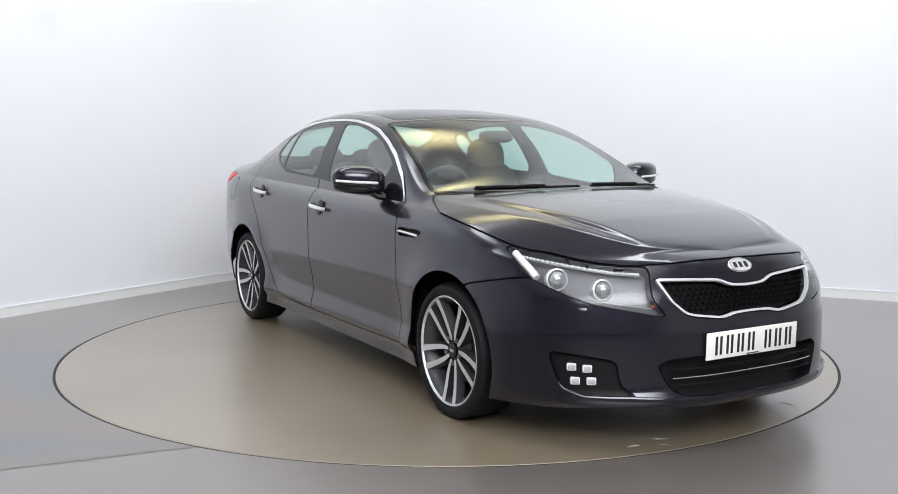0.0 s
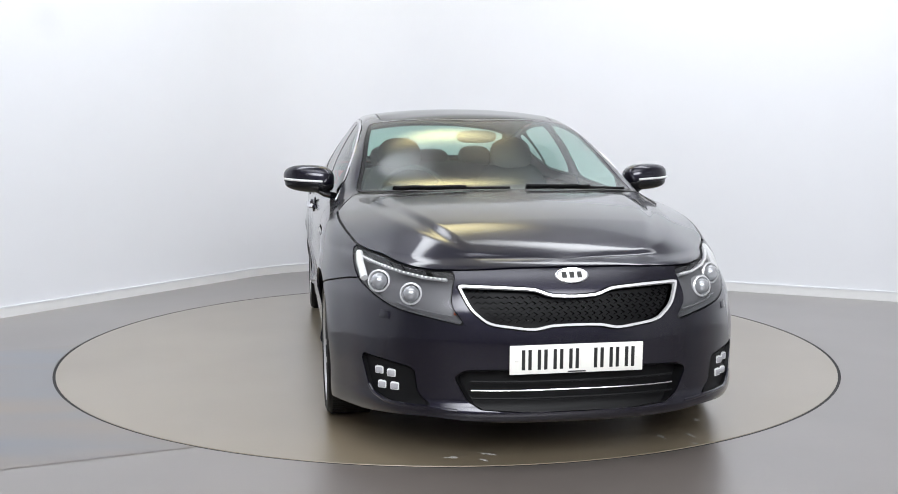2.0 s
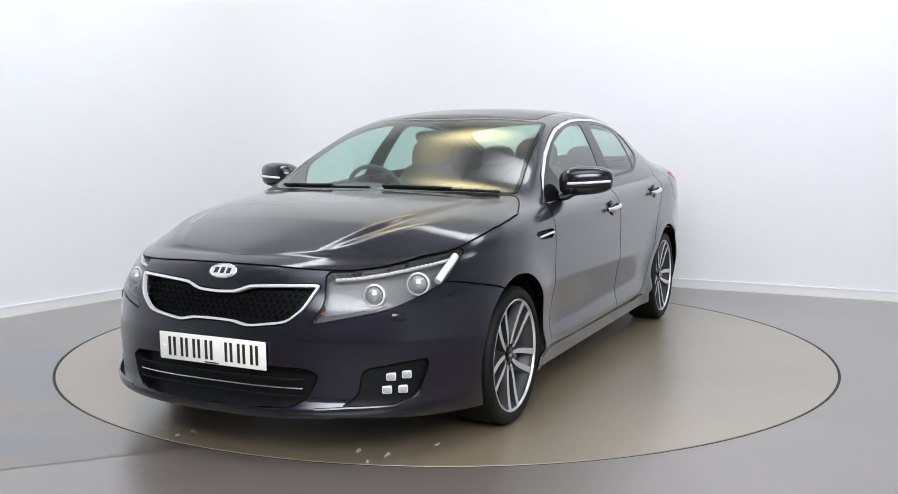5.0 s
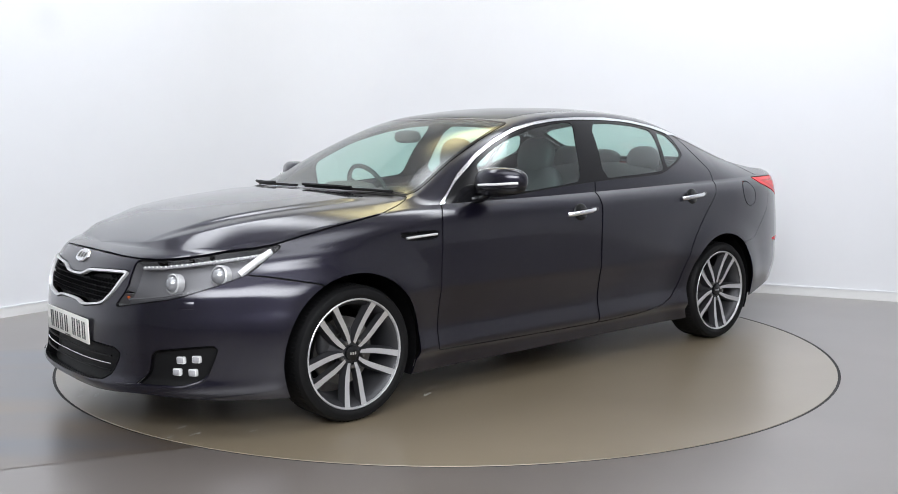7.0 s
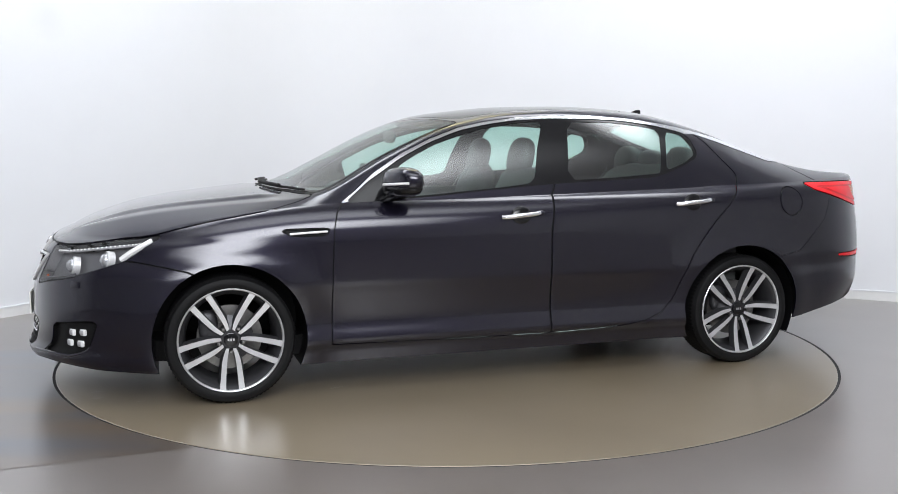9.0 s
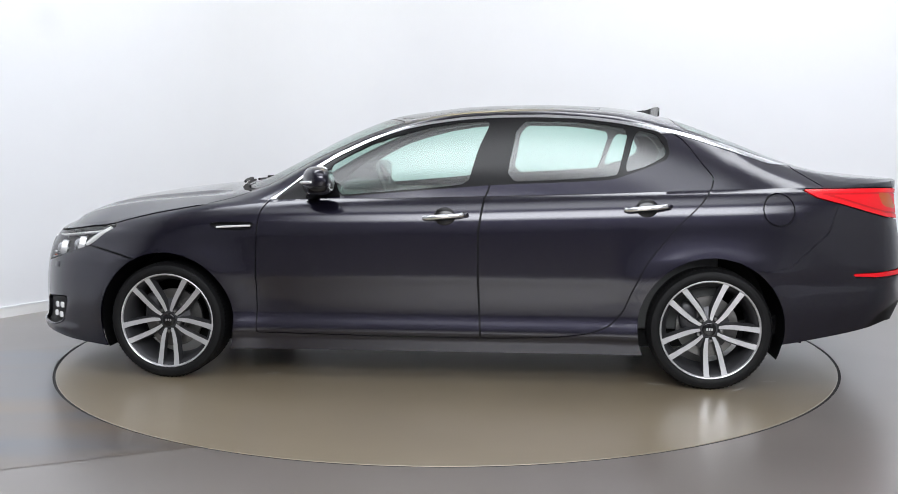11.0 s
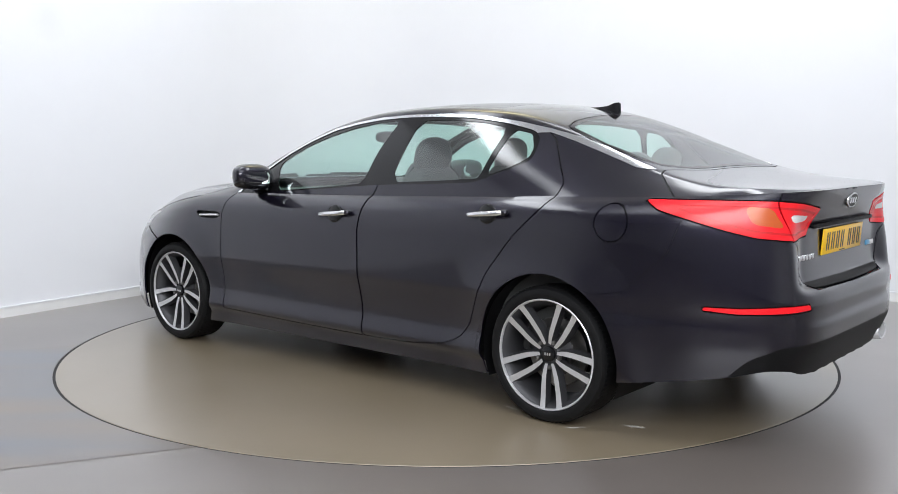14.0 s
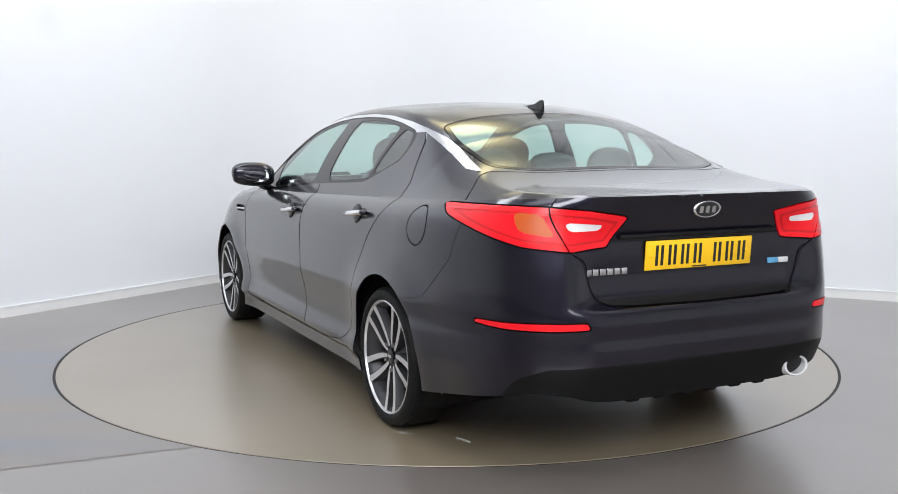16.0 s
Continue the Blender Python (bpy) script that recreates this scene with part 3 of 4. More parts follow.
# upper body: panels
hood_top, top_s = carve(top_s, region([(2.4, -0.1), (2.4, 1.1), (1.25, 1.1), (1.205, 0.83), (1.063, 0.782), (1.0, 0.752), (0.975, 0.728), (1.045, 0.64), (1.11, 0.45), (1.155, 0.22), (1.168, 0.0), (1.168, -0.1)], XY, 1))
cowl, top_s = split(top_s, region([(1.3, -0.1), (1.3, 0.3), (1.12, 0.60), (0.985, 0.722), (0.90, 0.71), (0.90, -0.1)], XY, 0))
boot_top, top_s = carve(top_s, region([(-1.902, -0.1), (-1.902, 0.35), (-1.872, 0.48), (-1.80, 0.645), (-1.94, 0.79), (-2.1, 0.95), (-2.7, 0.95), (-2.7, -0.1)], XY, 1))
front_door_line = [(0.842, 0.946), (0.882, 0.895), (0.90, 0.82), (0.91, 0.63), (0.915, 0.37), (0.918, 0.253), (0.265, 0.242), (-0.247, 0.240), (-0.235, 0.55), (-0.235, 0.79), (-0.262, 0.95), (-0.285, 1.0), (-0.335, 1.378), (-0.1, 1.364), (0.184, 1.314), (0.35, 1.255), (0.674, 1.081)]
rear_door_line = [(-0.2495, 0.262), (-0.2510, 0.246), (-0.262, 0.240), (-0.60, 0.250), (-0.80, 0.275), (-0.90, 0.315), (-0.965, 0.386), (-1.01, 0.50), (-1.079, 0.643), (-1.212, 0.81), (-1.338, 0.932), (-1.40, 1.01), (-1.412, 1.062), (-1.355, 1.138), (-1.281, 1.245), (-1.225, 1.285), (-1.054, 1.334), (-0.591, 1.381), (-0.339, 1.379), (-0.289, 1.0), (-0.266, 0.95), (-0.239, 0.79), (-0.239, 0.55)]
fd_top, top_s = carve(top_s, region(front_door_line, XZ, 0, y_from=0.45))
rd_top, top_s = carve(top_s, region(rear_door_line, XZ, 1, y_from=0.45))
fender_top, top_s = split(top_s, lambda r: 0.80 - r[:, 0])
pillar_line = curve((-1.95, 1.10), (-1.80, 1.118), (-1.69, 1.135), (-1.53, 1.19), (-1.36, 1.245), (-1.2, 1.30))
quarter_top, roof_top = split(top_s, lambda r: np.maximum(np.maximum(r[:, 0] + 1.2, r[:, 2] - pillar_line(r[:, 0])), 0.56 - r[:, 1]))

# lower body: openings
WHEELS_X, ARCH_R, HUB_Z = (1.3975, -1.3975), 0.360, 0.306
for wx in WHEELS_X:
    _, body_s = split(body_s, lambda r, wx=wx: np.hypot(r[:, 0] - wx, r[:, 2] - HUB_Z - 0.004) - ARCH_R)
head_line = [(0.462, 0.745), (0.566, 0.747), (0.66, 0.753), (0.77, 0.767), (0.864, 0.782), (0.978, 0.790), (1.10, 0.808), (1.045, 0.75), (0.985, 0.69), (0.873, 0.646), (0.732, 0.602), (0.556, 0.575), (0.437, 0.552), (0.478, 0.63)]
headlight, body_s = carve(body_s, region(head_line, SZ, 1), 0.003)
grille_line = [(-0.2, 0.664), (0.0, 0.664), (0.09, 0.668), (0.15, 0.69), (0.19, 0.694), (0.30, 0.70), (0.458, 0.704), (0.43, 0.655), (0.404, 0.607), (0.36, 0.562), (0.33, 0.551), (0.183, 0.531), (0.10, 0.547), (-0.2, 0.547)]
grille_zone, body_s = carve(body_s, region(grille_line, SZ, 1))
grille_open, grille_rim = split(grille_zone, region(grille_line, SZ, 1, grow=-0.012))
low_line = [(-0.2, 0.390), (0.45, 0.390), (0.505, 0.362), (0.46, 0.275), (0.40, 0.240), (-0.2, 0.232)]
low_open, body_s = carve(body_s, region(low_line, SZ, 1))
fog_line = [(1.005, 0.410), (0.945, 0.266), (0.84, 0.240), (0.60, 0.244), (0.665, 0.29), (0.675, 0.385), (0.83, 0.400)]
fog_open, body_s = carve(body_s, region(fog_line, SZ, 1))
vent_open, body_s = carve(body_s, region([(1.165, 0.825), (0.918, 0.828), (0.938, 0.790), (1.105, 0.790)], XZ, 1, y_from=0.5), 0.003)
tail_line = [(4.728, 1.008), (4.95, 1.010), (5.15, 1.011), (5.29, 1.009), (5.452, 0.996), (5.635, 0.969), (5.565, 0.857), (5.405, 0.846), (5.362, 0.85), (5.213, 0.864), (5.10, 0.89), (4.93, 0.935), (4.81, 0.965)]
tail_zone, body_s = carve(body_s, region(tail_line, SZ, 0), 0.003)
tail_outer, tail_inner = carve(tail_zone, region([(4.5, 1.2), (5.265, 1.05), (5.291, 1.01), (5.398, 0.843), (5.41, 0.8), (4.5, 0.8)], SZ, 0), 0.003)
amber, tail_outer = split(tail_outer, region([(5.165, 0.988), (5.283, 0.980), (5.345, 0.900), (5.205, 0.918)], SZ, 1))
reverse_lamp, tail_inner = split(tail_inner, region([(5.368, 0.954), (5.54, 0.942), (5.525, 0.921), (5.395, 0.920)], SZ, 1))
reflector, body_s = carve(body_s, region([(4.985, 0.592), (5.123, 0.592), (5.297, 0.599), (5.442, 0.600), (5.452, 0.573), (5.297, 0.568), (5.123, 0.565), (4.985, 0.574)], SZ, 0))
valance, body_s = split(body_s, region([(5.085, 0.0), (5.105, 0.29), (5.18, 0.385), (5.32, 0.44), (6.3, 0.436), (6.3, 0.0)], SZ, 1))

# lower body: panels
hood_front, body_s = carve(body_s, region([(-0.2, 0.763), (0.24, 0.760), (0.45, 0.752), (0.566, 0.750), (0.66, 0.756), (0.77, 0.770), (0.864, 0.785), (0.978, 0.793), (1.07, 0.806), (1.188, 0.832), (1.376, 0.868), (1.678, 0.913), (1.75, 0.96), (1.75, 1.2), (-0.2, 1.2)], SZ, 0))
boot_rear, body_s = carve(body_s, region([(5.29, 1.2), (5.29, 1.008), (5.395, 0.845), (5.47, 0.81), (5.49, 0.72), (5.52, 0.665), (5.57, 0.645), (6.3, 0.637), (6.3, 1.2)], SZ, 1), 0.0028)
boot_strip, boot_rear = split(boot_rear, region([(5.50, 0.668), (5.56, 0.672), (6.3, 0.666), (6.3, 0.60), (5.50, 0.60)], SZ, 1))
front_bumper, body_s = carve(body_s, region([(-0.2, 0.95), (0.9, 0.95), (0.985, 0.688), (1.07, 0.680), (1.361, 0.640), (1.5, 0.61), (1.5, 0.0), (-0.2, 0.0)], SZ, 0))
rear_bumper, body_s = carve(body_s, region([(4.50, 0.60), (4.66, 0.625), (4.86, 0.80), (4.925, 0.94), (5.2, 0.90), (5.40, 0.86), (5.46, 0.80), (5.485, 0.72), (5.515, 0.66), (5.57, 0.642), (6.3, 0.635), (6.3, 0.0), (4.50, 0.0)], SZ, 0), 0.0012)
fd_low, body_s = carve(body_s, region(front_door_line, XZ, 0, y_from=0.45))
rd_low, body_s = carve(body_s, region(rear_door_line, XZ, 1, y_from=0.45))
filler, body_s = carve(body_s, lambda r: np.hypot(r[:, 3] - 4.606, r[:, 2] - 0.907) - 0.079, 0.003)
fender_low, body_s = split(body_s, lambda r: np.minimum(0.80 - r[:, 0], 9))
lamp_trim, body_s = split(body_s, lambda r: np.maximum(0.985 - r[:, 2], 4.72 - r[:, 3]))
sill, quarter_low = split(body_s, lambda r: np.maximum(r[:, 2] - 0.33, -1.3 - r[:, 0]))
bumper_end, quarter_low = split(quarter_low, lambda r: 5.2 - r[:, 3])
_, quarter_low = split(quarter_low, lambda r: -0.6 - r[:, 0])

skin("windscreen", [ws_clear], M_GLASS, "clear curved windscreen", joined=True, thick=0.004)
skin("windscreen_border", [ws_edge], M_GLOSSBLACK, "black printed windscreen border", joined=True)
skin("rear_window", [rw_clear], M_GLASS, "tinted rear window", joined=True, thick=0.004)
skin("rear_window_border", [rw_edge], M_GLOSSBLACK, "black rear window border", joined=True)
skin("glass_roof", [pano], M_GLOSSBLACK, "black panoramic glass roof panel", joined=True)
window_corner, roof_top = split(roof_top, lambda r: r[:, 0] + 1.5)
skin("window_panel", [window_corner], M_PAINT, joined=True)
skin("roof", [roof_top], M_PAINT, joined=True, thick=0.012)
hood = skin("bonnet", [hood_top, hood_front], M_PAINT, "dark metallic bonnet", joined=True)[0]
skin("cowl", [cowl], M_BLACK, "black plastic cowl", joined=True)
boot = skin("boot_lid", [boot_top, boot_rear], M_PAINT, "dark metallic boot lid", joined=True)[0]
# body-coloured ledge made black, standing in for shade in the groove
skin("boot_groove_shade", [boot_strip], M_BLACK, "boot lid ledge coloured black for the shade in the groove", parent=boot, joined=True)
bumper_f = skin("front_bumper", [front_bumper], M_PAINT, joined=True)[0]
bumper_r = skin("rear_bumper", [rear_bumper, bumper_end], M_PAINT, joined=True)[0]
skin("valance", [valance], M_BLACK, "matt black rear valance", parent=bumper_r, joined=True)
front_doors = skin("front_door", [fd_top, fd_low], M_PAINT, "dark metallic front door")
rear_doors = skin("rear_door", [rd_top, rd_low], M_PAINT, "dark metallic rear door")
skin("front_door_glass", [front_glass], M_GLASS, "tinted door glass", parent=front_doors, push=0.004, thick=0.004)
skin("rear_door_glass", [back_glass], M_GLASS, "tinted door glass", parent=rear_doors, push=0.004, thick=0.004)
skin("quarter_glass", [quarter_glass], M_GLASS, "tinted quarter glass", parent=rear_doors, push=0.004, thick=0.004)
skin("window_surround", [dlo], M_GLOSSBLACK, "gloss black window surround", push=0.002)
skin("chrome_trim", [chrome_strip], M_CHROME, "chrome window strip", push=-0.003)
skin("front_wing", [fender_top, fender_low], M_PAINT)
skin("rear_quarter", [quarter_top, quarter_low], M_PAINT)
skin("sill", [sill], M_PAINT)
skin("lamp_trim", [lamp_trim], M_PAINT)
skin("filler_flap", [filler], M_PAINT, "round fuel filler flap", push=-0.0005)
skin("panel_joint", SEAMS, M_BLACK, "dark joint between panels", push=0.012, thick=0)

# grille, lamps and badges
skin("grille_frame", [grille_rim], M_SATIN, "satin silver grille surround", parent=bumper_f, joined=True, push=-0.008, thick=0.016)
skin("grille_back", [grille_open], M_BLACK, "black grille backing", parent=bumper_f, joined=True, push=0.035, thick=0)
grille_in = region(grille_line, SZ, 1, grow=-0.022)
bm = bmesh.new()
for r in range(9):
    z = 0.535 + r * 0.0205
    for c in range(-16, 17):
        s = (c + 0.5 * (r % 2)) * 0.030
        if grille_in(np.array([[0, 0, z, abs(s)]]))[0] < 0:
            p, n = surf(abs(s), z)
            if s < 0:
                p.y, n.y = -p.y, -n.y
            p -= n * 0.012
            for a, b in (((-0.015, 0.0), (0.0, 0.010)), ((0.0, 0.010), (0.015, 0.0)), ((0.015, 0.0), (0.0, -0.010)), ((0.0, -0.010), (-0.015, 0.0))):
                side = Vector((0, 0, 1)).cross(n)
                q = [p + side * a[0] + Vector((0, 0, a[1])), p + side * b[0] + Vector((0, 0, b[1]))]
                m = Vector((p.x, p.y, p.z))
                i = [m + (w - m) * 0.72 for w in q]
                f = bm.faces.new([bm.verts.new(w) for w in (q[0], q[1], i[1] - n * 0.010, i[0] - n * 0.010)])
part("grille_mesh", bm, M_GLOSSBLACK, bumper_f, "gloss black grille of small diamond cells", smooth=False)
skin("lower_grille", [low_open], M_BLACK, "black lower air intake", parent=bumper_f, joined=True, push=0.05, thick=-0.05)
for z, rad, m, name in ((0.312, 0.0032, M_CHROME, "chrome_bar"), (0.345, 0.004, M_BLACK, "slat"), (0.282, 0.004, M_BLACK, "slat")):
    pts = []
    for s in np.linspace(-0.44, 0.44, 31):
        p, n = surf(abs(s), z)
        pts.append((p.x - 0.004, math.copysign(p.y, s) if s else 0, p.z))
    part(name, tube_bm(pts, rad), m, bumper_f, "slim chrome strip" if m is M_CHROME else "")
fog_pods = skin("fog_recess", [fog_open], M_BLACK, "black daytime lamp recess", parent=bumper_f, push=0.018, thick=-0.016)


def turned(p, n, up=(0, 0, 1)):
    """A pose at p whose x axis points along n."""
    x = Vector(n).normalized()
    y = Vector(up).cross(x).normalized()
    m = Matrix((x, y, x.cross(y))).transposed().to_4x4()
    m.translation = p
    return m


def flipped(p):
    return Vector((p[0], -p[1], p[2]))


for k, pod in enumerate(fog_pods):
    for s, z in ((0.803, 0.347), (0.880, 0.350), (0.787, 0.298), (0.866, 0.295)):
        p, n = surf(s, z)
        n = (n + Vector((0.6, 0, 0))).normalized()
        if k:
            p, n = flipped(p), flipped(n)
        bm = box_bm(-0.03, 0.000, -0.0195, 0.0195, -0.0155, 0.0155, 0.006)
        bm.transform(turned(p - n * 0.010, n))
        bezel = part("running_lamp", bm, M_CLEAR, pod, "small square running lamp in a pale bezel")
        bm = box_bm(-0.005, 0.003, -0.0150, 0.0150, -0.0110, 0.0110, 0.004)
        bm.transform(turned(p - n * 0.010, n))
        part("lamp_lens", bm, M_LED, bezel, "grey lamp lens")
    rows = [surf(s, z) for s, z in zip(np.linspace(0.955, 0.50, 22), np.interp(np.linspace(0.955, 0.50, 22), (0.50, 0.63, 0.84, 0.93, 0.955), (0.238, 0.243, 0.239, 0.262, 0.285)))]
    pts = [p - n * 0.003 for p, n in rows]
    part("recess_lip", tube_bm([flipped(p) for p in pts] if k else pts, 0.007, 8), M_PAINT, pod, "raised lip under the lamp recess")

# headlights
for k, lamp in enumerate(skin("headlight", [headlight], M_HOUSING, "clear-lensed headlight with twin projectors", push=0.055, thick=-0.05)):
    bm = sheet_bm([headlight], bool(k), 0.0, False, 0.0)
    part("lens_cover", bm, M_COVER, lamp, "clear lamp cover")
    for s, z, rad in ((0.838, 0.691, 0.046), (0.652, 0.660, 0.044)):
        p, n = surf(s, z)
        n = (n * 0.5 + Vector((1, 0.05, 0))).normalized()
        p = p - n * 0.035
        if k:
            p, n = flipped(p), flipped(n)
        bm = ring_bm([(rad, 0.03), (rad, 0.0), (rad * 0.86, -0.004), (rad * 0.74, 0.012)], 28, "z")
        bm.transform(turned(p, n) @ pose(0, 0, 0, 0, -90, 0))
        part("bezel", bm, M_SATIN, lamp, "chrome projector ring")
        part("projector", blob_bm(p - n * 0.004, (rad * 0.74,) * 3, 2.0), M_LENS, lamp, "glass projector lens")
    pts = [surf(s, z) for s, z in ((0.50, 0.724), (0.60, 0.730), (0.72, 0.743), (0.84, 0.760), (0.95, 0.771), (1.03, 0.778))]
    pts = [p - n * 0.022 for p, n in pts]
    for a, b in zip(pts, pts[1:]):
        for w in np.linspace(0.1, 0.9, 5):
            q = a.lerp(b, w) + Vector((0.006, 0.003, 0.004))
            part("led_bead", blob_bm(flipped(q) if k else q, (0.0050, 0.0050, 0.0042), 3, (8, 6)), M_CLEAR, lamp)
    part("light_guide", tube_bm([flipped(p) for p in pts] if k else pts, 0.007), M_LED, lamp, "clear light guide along the top")
    pts = [surf(s, z) for s, z in ((1.045, 0.784), (1.01, 0.752), (0.975, 0.722), (0.95, 0.694))]
    pts = [p - n * 0.014 for p, n in pts]
    part("side_light", tube_bm([flipped(p) for p in pts] if k else pts, 0.016), M_CLEAR, lamp, "broad white side light")
    pts = [surf(s, z) for s, z in ((0.485, 0.590), (0.56, 0.598), (0.66, 0.612), (0.74, 0.628))]
    pts = [p - n * 0.022 for p, n in pts]
    part("turn_signal", tube_bm([flipped(p) for p in pts] if k else pts, 0.004), M_HOUSING, lamp, "clear turn signal")
    p, n = surf(0.47, 0.60)
    p = p - n * 0.03
    bm = blob_bm(p if not k else flipped(p), (0.006, 0.008, 0.006))
    part("amber_bulb", bm, M_AMBER, lamp, "amber bulb")

# tail lamps
def lamp_rings(sheet):
    """A deep red light guide that runs inside the edge of a lamp."""
    core, edge = split(sheet, region(tail_line, SZ, 0, grow=-0.022))
    core, guide = split(core, region(tail_line, SZ, 0, grow=-0.031))
    return Sheet(core.v, core.f), edge, guide


tail_core, tail_outer, tail_guide = lamp_rings(tail_outer)
boot_core, tail_inner, boot_guide = lamp_rings(tail_inner)
outer = skin("tail_lamp", [tail_outer, tail_core], M_RED, "red wraparound tail lamp", push=-0.002)
skin("light_guide", [tail_guide], M_REDDARK, "deep red light guide", parent=outer, push=-0.0005)
skin("indicator", [amber], M_AMBER, "amber indicator window", parent=outer, push=-0.001)
inner = skin("boot_lamp", [tail_inner, boot_core], M_RED, "red inner tail lamp on the boot", parent=boot, push=-0.002)
skin("light_guide", [boot_guide], M_REDDARK, "deep red light guide", parent=inner, push=-0.0005)
skin("reversing_lamp", [reverse_lamp], M_CLEAR, "clear reversing lamp", parent=inner, push=-0.001)
skin("reflector", [reflector], M_RED, "slim red bumper reflector", parent=bumper_r, push=-0.001)

# number plates: plain bars stand for the characters


def number_plate(x, tilt, z, back, face):
    holder = part("number_plate", box_bm(0, 0.007, -0.26, 0.26, -0.0555, 0.0555, 0.003), face, car, "pressed acrylic number plate, " + ("yellow" if back else "white"))
    holder.matrix_basis = pose(x, 0, z, 0, tilt, 180 if back else 0)
    for c in range(7):
        y = -0.195 + c * 0.061 + (0.036 if c > 3 else 0)
        for dy in (-0.0125, 0.0125):
            part("character_bar", box_bm(0.0065, 0.0078, y + dy - 0.0065, y + dy + 0.0065, -0.0385, 0.0385), M_INK, holder, smooth=False)
    part("maker_strip", box_bm(0.0065, 0.0076, -0.035, 0.035, -0.052, -0.047), M_INK, holder, smooth=False)
    for y in (-0.235, 0.235):
        part("screw_cap", blob_bm((0.007, y, 0.0), (0.003, 0.006, 0.006), 2), face, holder)


number_plate(2.332, 1.5, 0.430, False, M_PLATE)
number_plate(-2.356, 4, 0.818, True, M_PLATEY)


def badge(x, z, tilt, back):
    ob = part("badge", ring_bm([(1.0, 0.0), (0.98, 0.006), (0.86, 0.008), (0.82, 0.004), (0.0001, 0.004)], 40, "z"), M_CHROME, boot if back else hood, "oval chrome badge")
    ob.data.transform(Matrix.Diagonal((0.034, 0.067, 1, 1)))
    ob.matrix_basis = pose(x, 0, z, 0, 90 - tilt, 180 if back else 0)
    if back:
        ob.matrix_basis = pose(x, 0, z, 0, -(90 - tilt), 0)
    field = part("badge_field", ring_bm([(0.83, 0.0055), (0.0001, 0.0055)], 40, "z"), M_INK if back else M_SATIN, ob)
    field.data.transform(Matrix.Diagonal((0.034, 0.067, 1, 1)))
    for k in range(3):
        y = (k - 1) * 0.030
        part("badge_bar", box_bm(-0.013, 0.013, y - 0.009, y + 0.009, 0.0055, 0.0072), M_CHROME if back else M_INK, ob, smooth=False)


badge(2.252, 0.732, 38, False)
badge(-2.392, 0.987, -12, True)
for k in range(6):
    p, n = surf(5.49 + k * 0.031, 0.768)
    bm = box_bm(-0.001, 0.004, -0.0125, 0.0125, -0.012, 0.012, 0.002)
    bm.transform(turned(p, n))
    part("lettering_bar", bm, M_CHROME, boot)
for y, m in ((-0.385, M_BLUE), (-0.44, M_SATIN)):
    part("trim_badge", box_bm(-2.358, -2.346, y - 0.026, y + 0.026, 0.756, 0.778, 0.003), m, boot)
part("boot_handle", box_bm(-2.372, -2.35, -0.38, 0.38, 0.884, 0.902, 0.006), M_BLACK, boot, "dark handle shelf over the plate")

# ribs along the lower edge of the valance
for k in range(6):
    y = -0.32 + 0.125 * k
    part("valance_rib", box_bm(-2.375, -2.20, y - 0.030, y + 0.030, 0.272, 0.312, 0.012), M_BLACK, bumper_r)

# washers, exhaust, aerial, wipers
for k in (1, -1):
    p, n = surf(0.80, 0.574)
    bm = box_bm(-0.004, 0.003, -0.028, 0.028, -0.016, 0.016, 0.003)
    bm.transform(turned(Vector((p.x, p.y * k, p.z)), Vector((n.x, n.y * k, n.z))))
    part("washer_cap", bm, M_PAINT, bumper_f)
bm = ring_bm([(0.042, -0.16), (0.045, 0.0), (0.043, 0.004), (0.036, 0.002), (0.034, -0.15), (0.0001, -0.15)], 32, "z")
bm.transform(Matrix.Translation((-2.412, -0.475, 0.338)) @ pose(0, 0, 0, 0, -84, 0) @ Matrix.Diagonal((0.95, 1.45, 1, 1)))
part("tailpipe", bm, M_SATIN, car, "oval chrome tailpipe")
prof = [(-1.03, 0.0), (-1.10, 0.010), (-1.16, 0.026), (-1.20, 0.052), (-1.224, 0.062), (-1.234, 0.056), (-1.226, 0.02), (-1.235, 0.0)]
bm = bmesh.new()
rows = []
for x, h in prof:
    w = 0.020 * (1 - h / 0.085)
    zz = top_at(x, 0) - 0.004
    rows.append([bm.verts.new((x, -w, zz)), bm.verts.new((x, -w * 0.35, zz + h)), bm.verts.new((x, w * 0.35, zz + h)), bm.verts.new((x, w, zz))])
for a, b in zip(rows, rows[1:]):
    for j in range(3):
        bm.faces.new((a[j], a[j + 1], b[j + 1], b[j]))
part("aerial_fin", bm, M_GLOSSBLACK, car, "black shark-fin aerial")
for y0, y1 in ((0.10, 0.66), (-0.55, 0.02)):
    pts = [(1.16 - 0.16 * (abs(y) / 0.7) ** 2 - 0.012, y, top_at(1.148 - 0.16 * (abs(y) / 0.7) ** 2, y) + 0.012) for y in np.linspace(y0, y1, 14)]
    wiper = part("wiper", tube_bm(pts, 0.007, 6), M_BLACK, car, "black wiper blade at rest")
    part("wiper_arm", tube_bm([(p[0] + 0.016, p[1], p[2] + 0.010) for p in pts[:9]], 0.008, 6), M_BLACK, wiper)

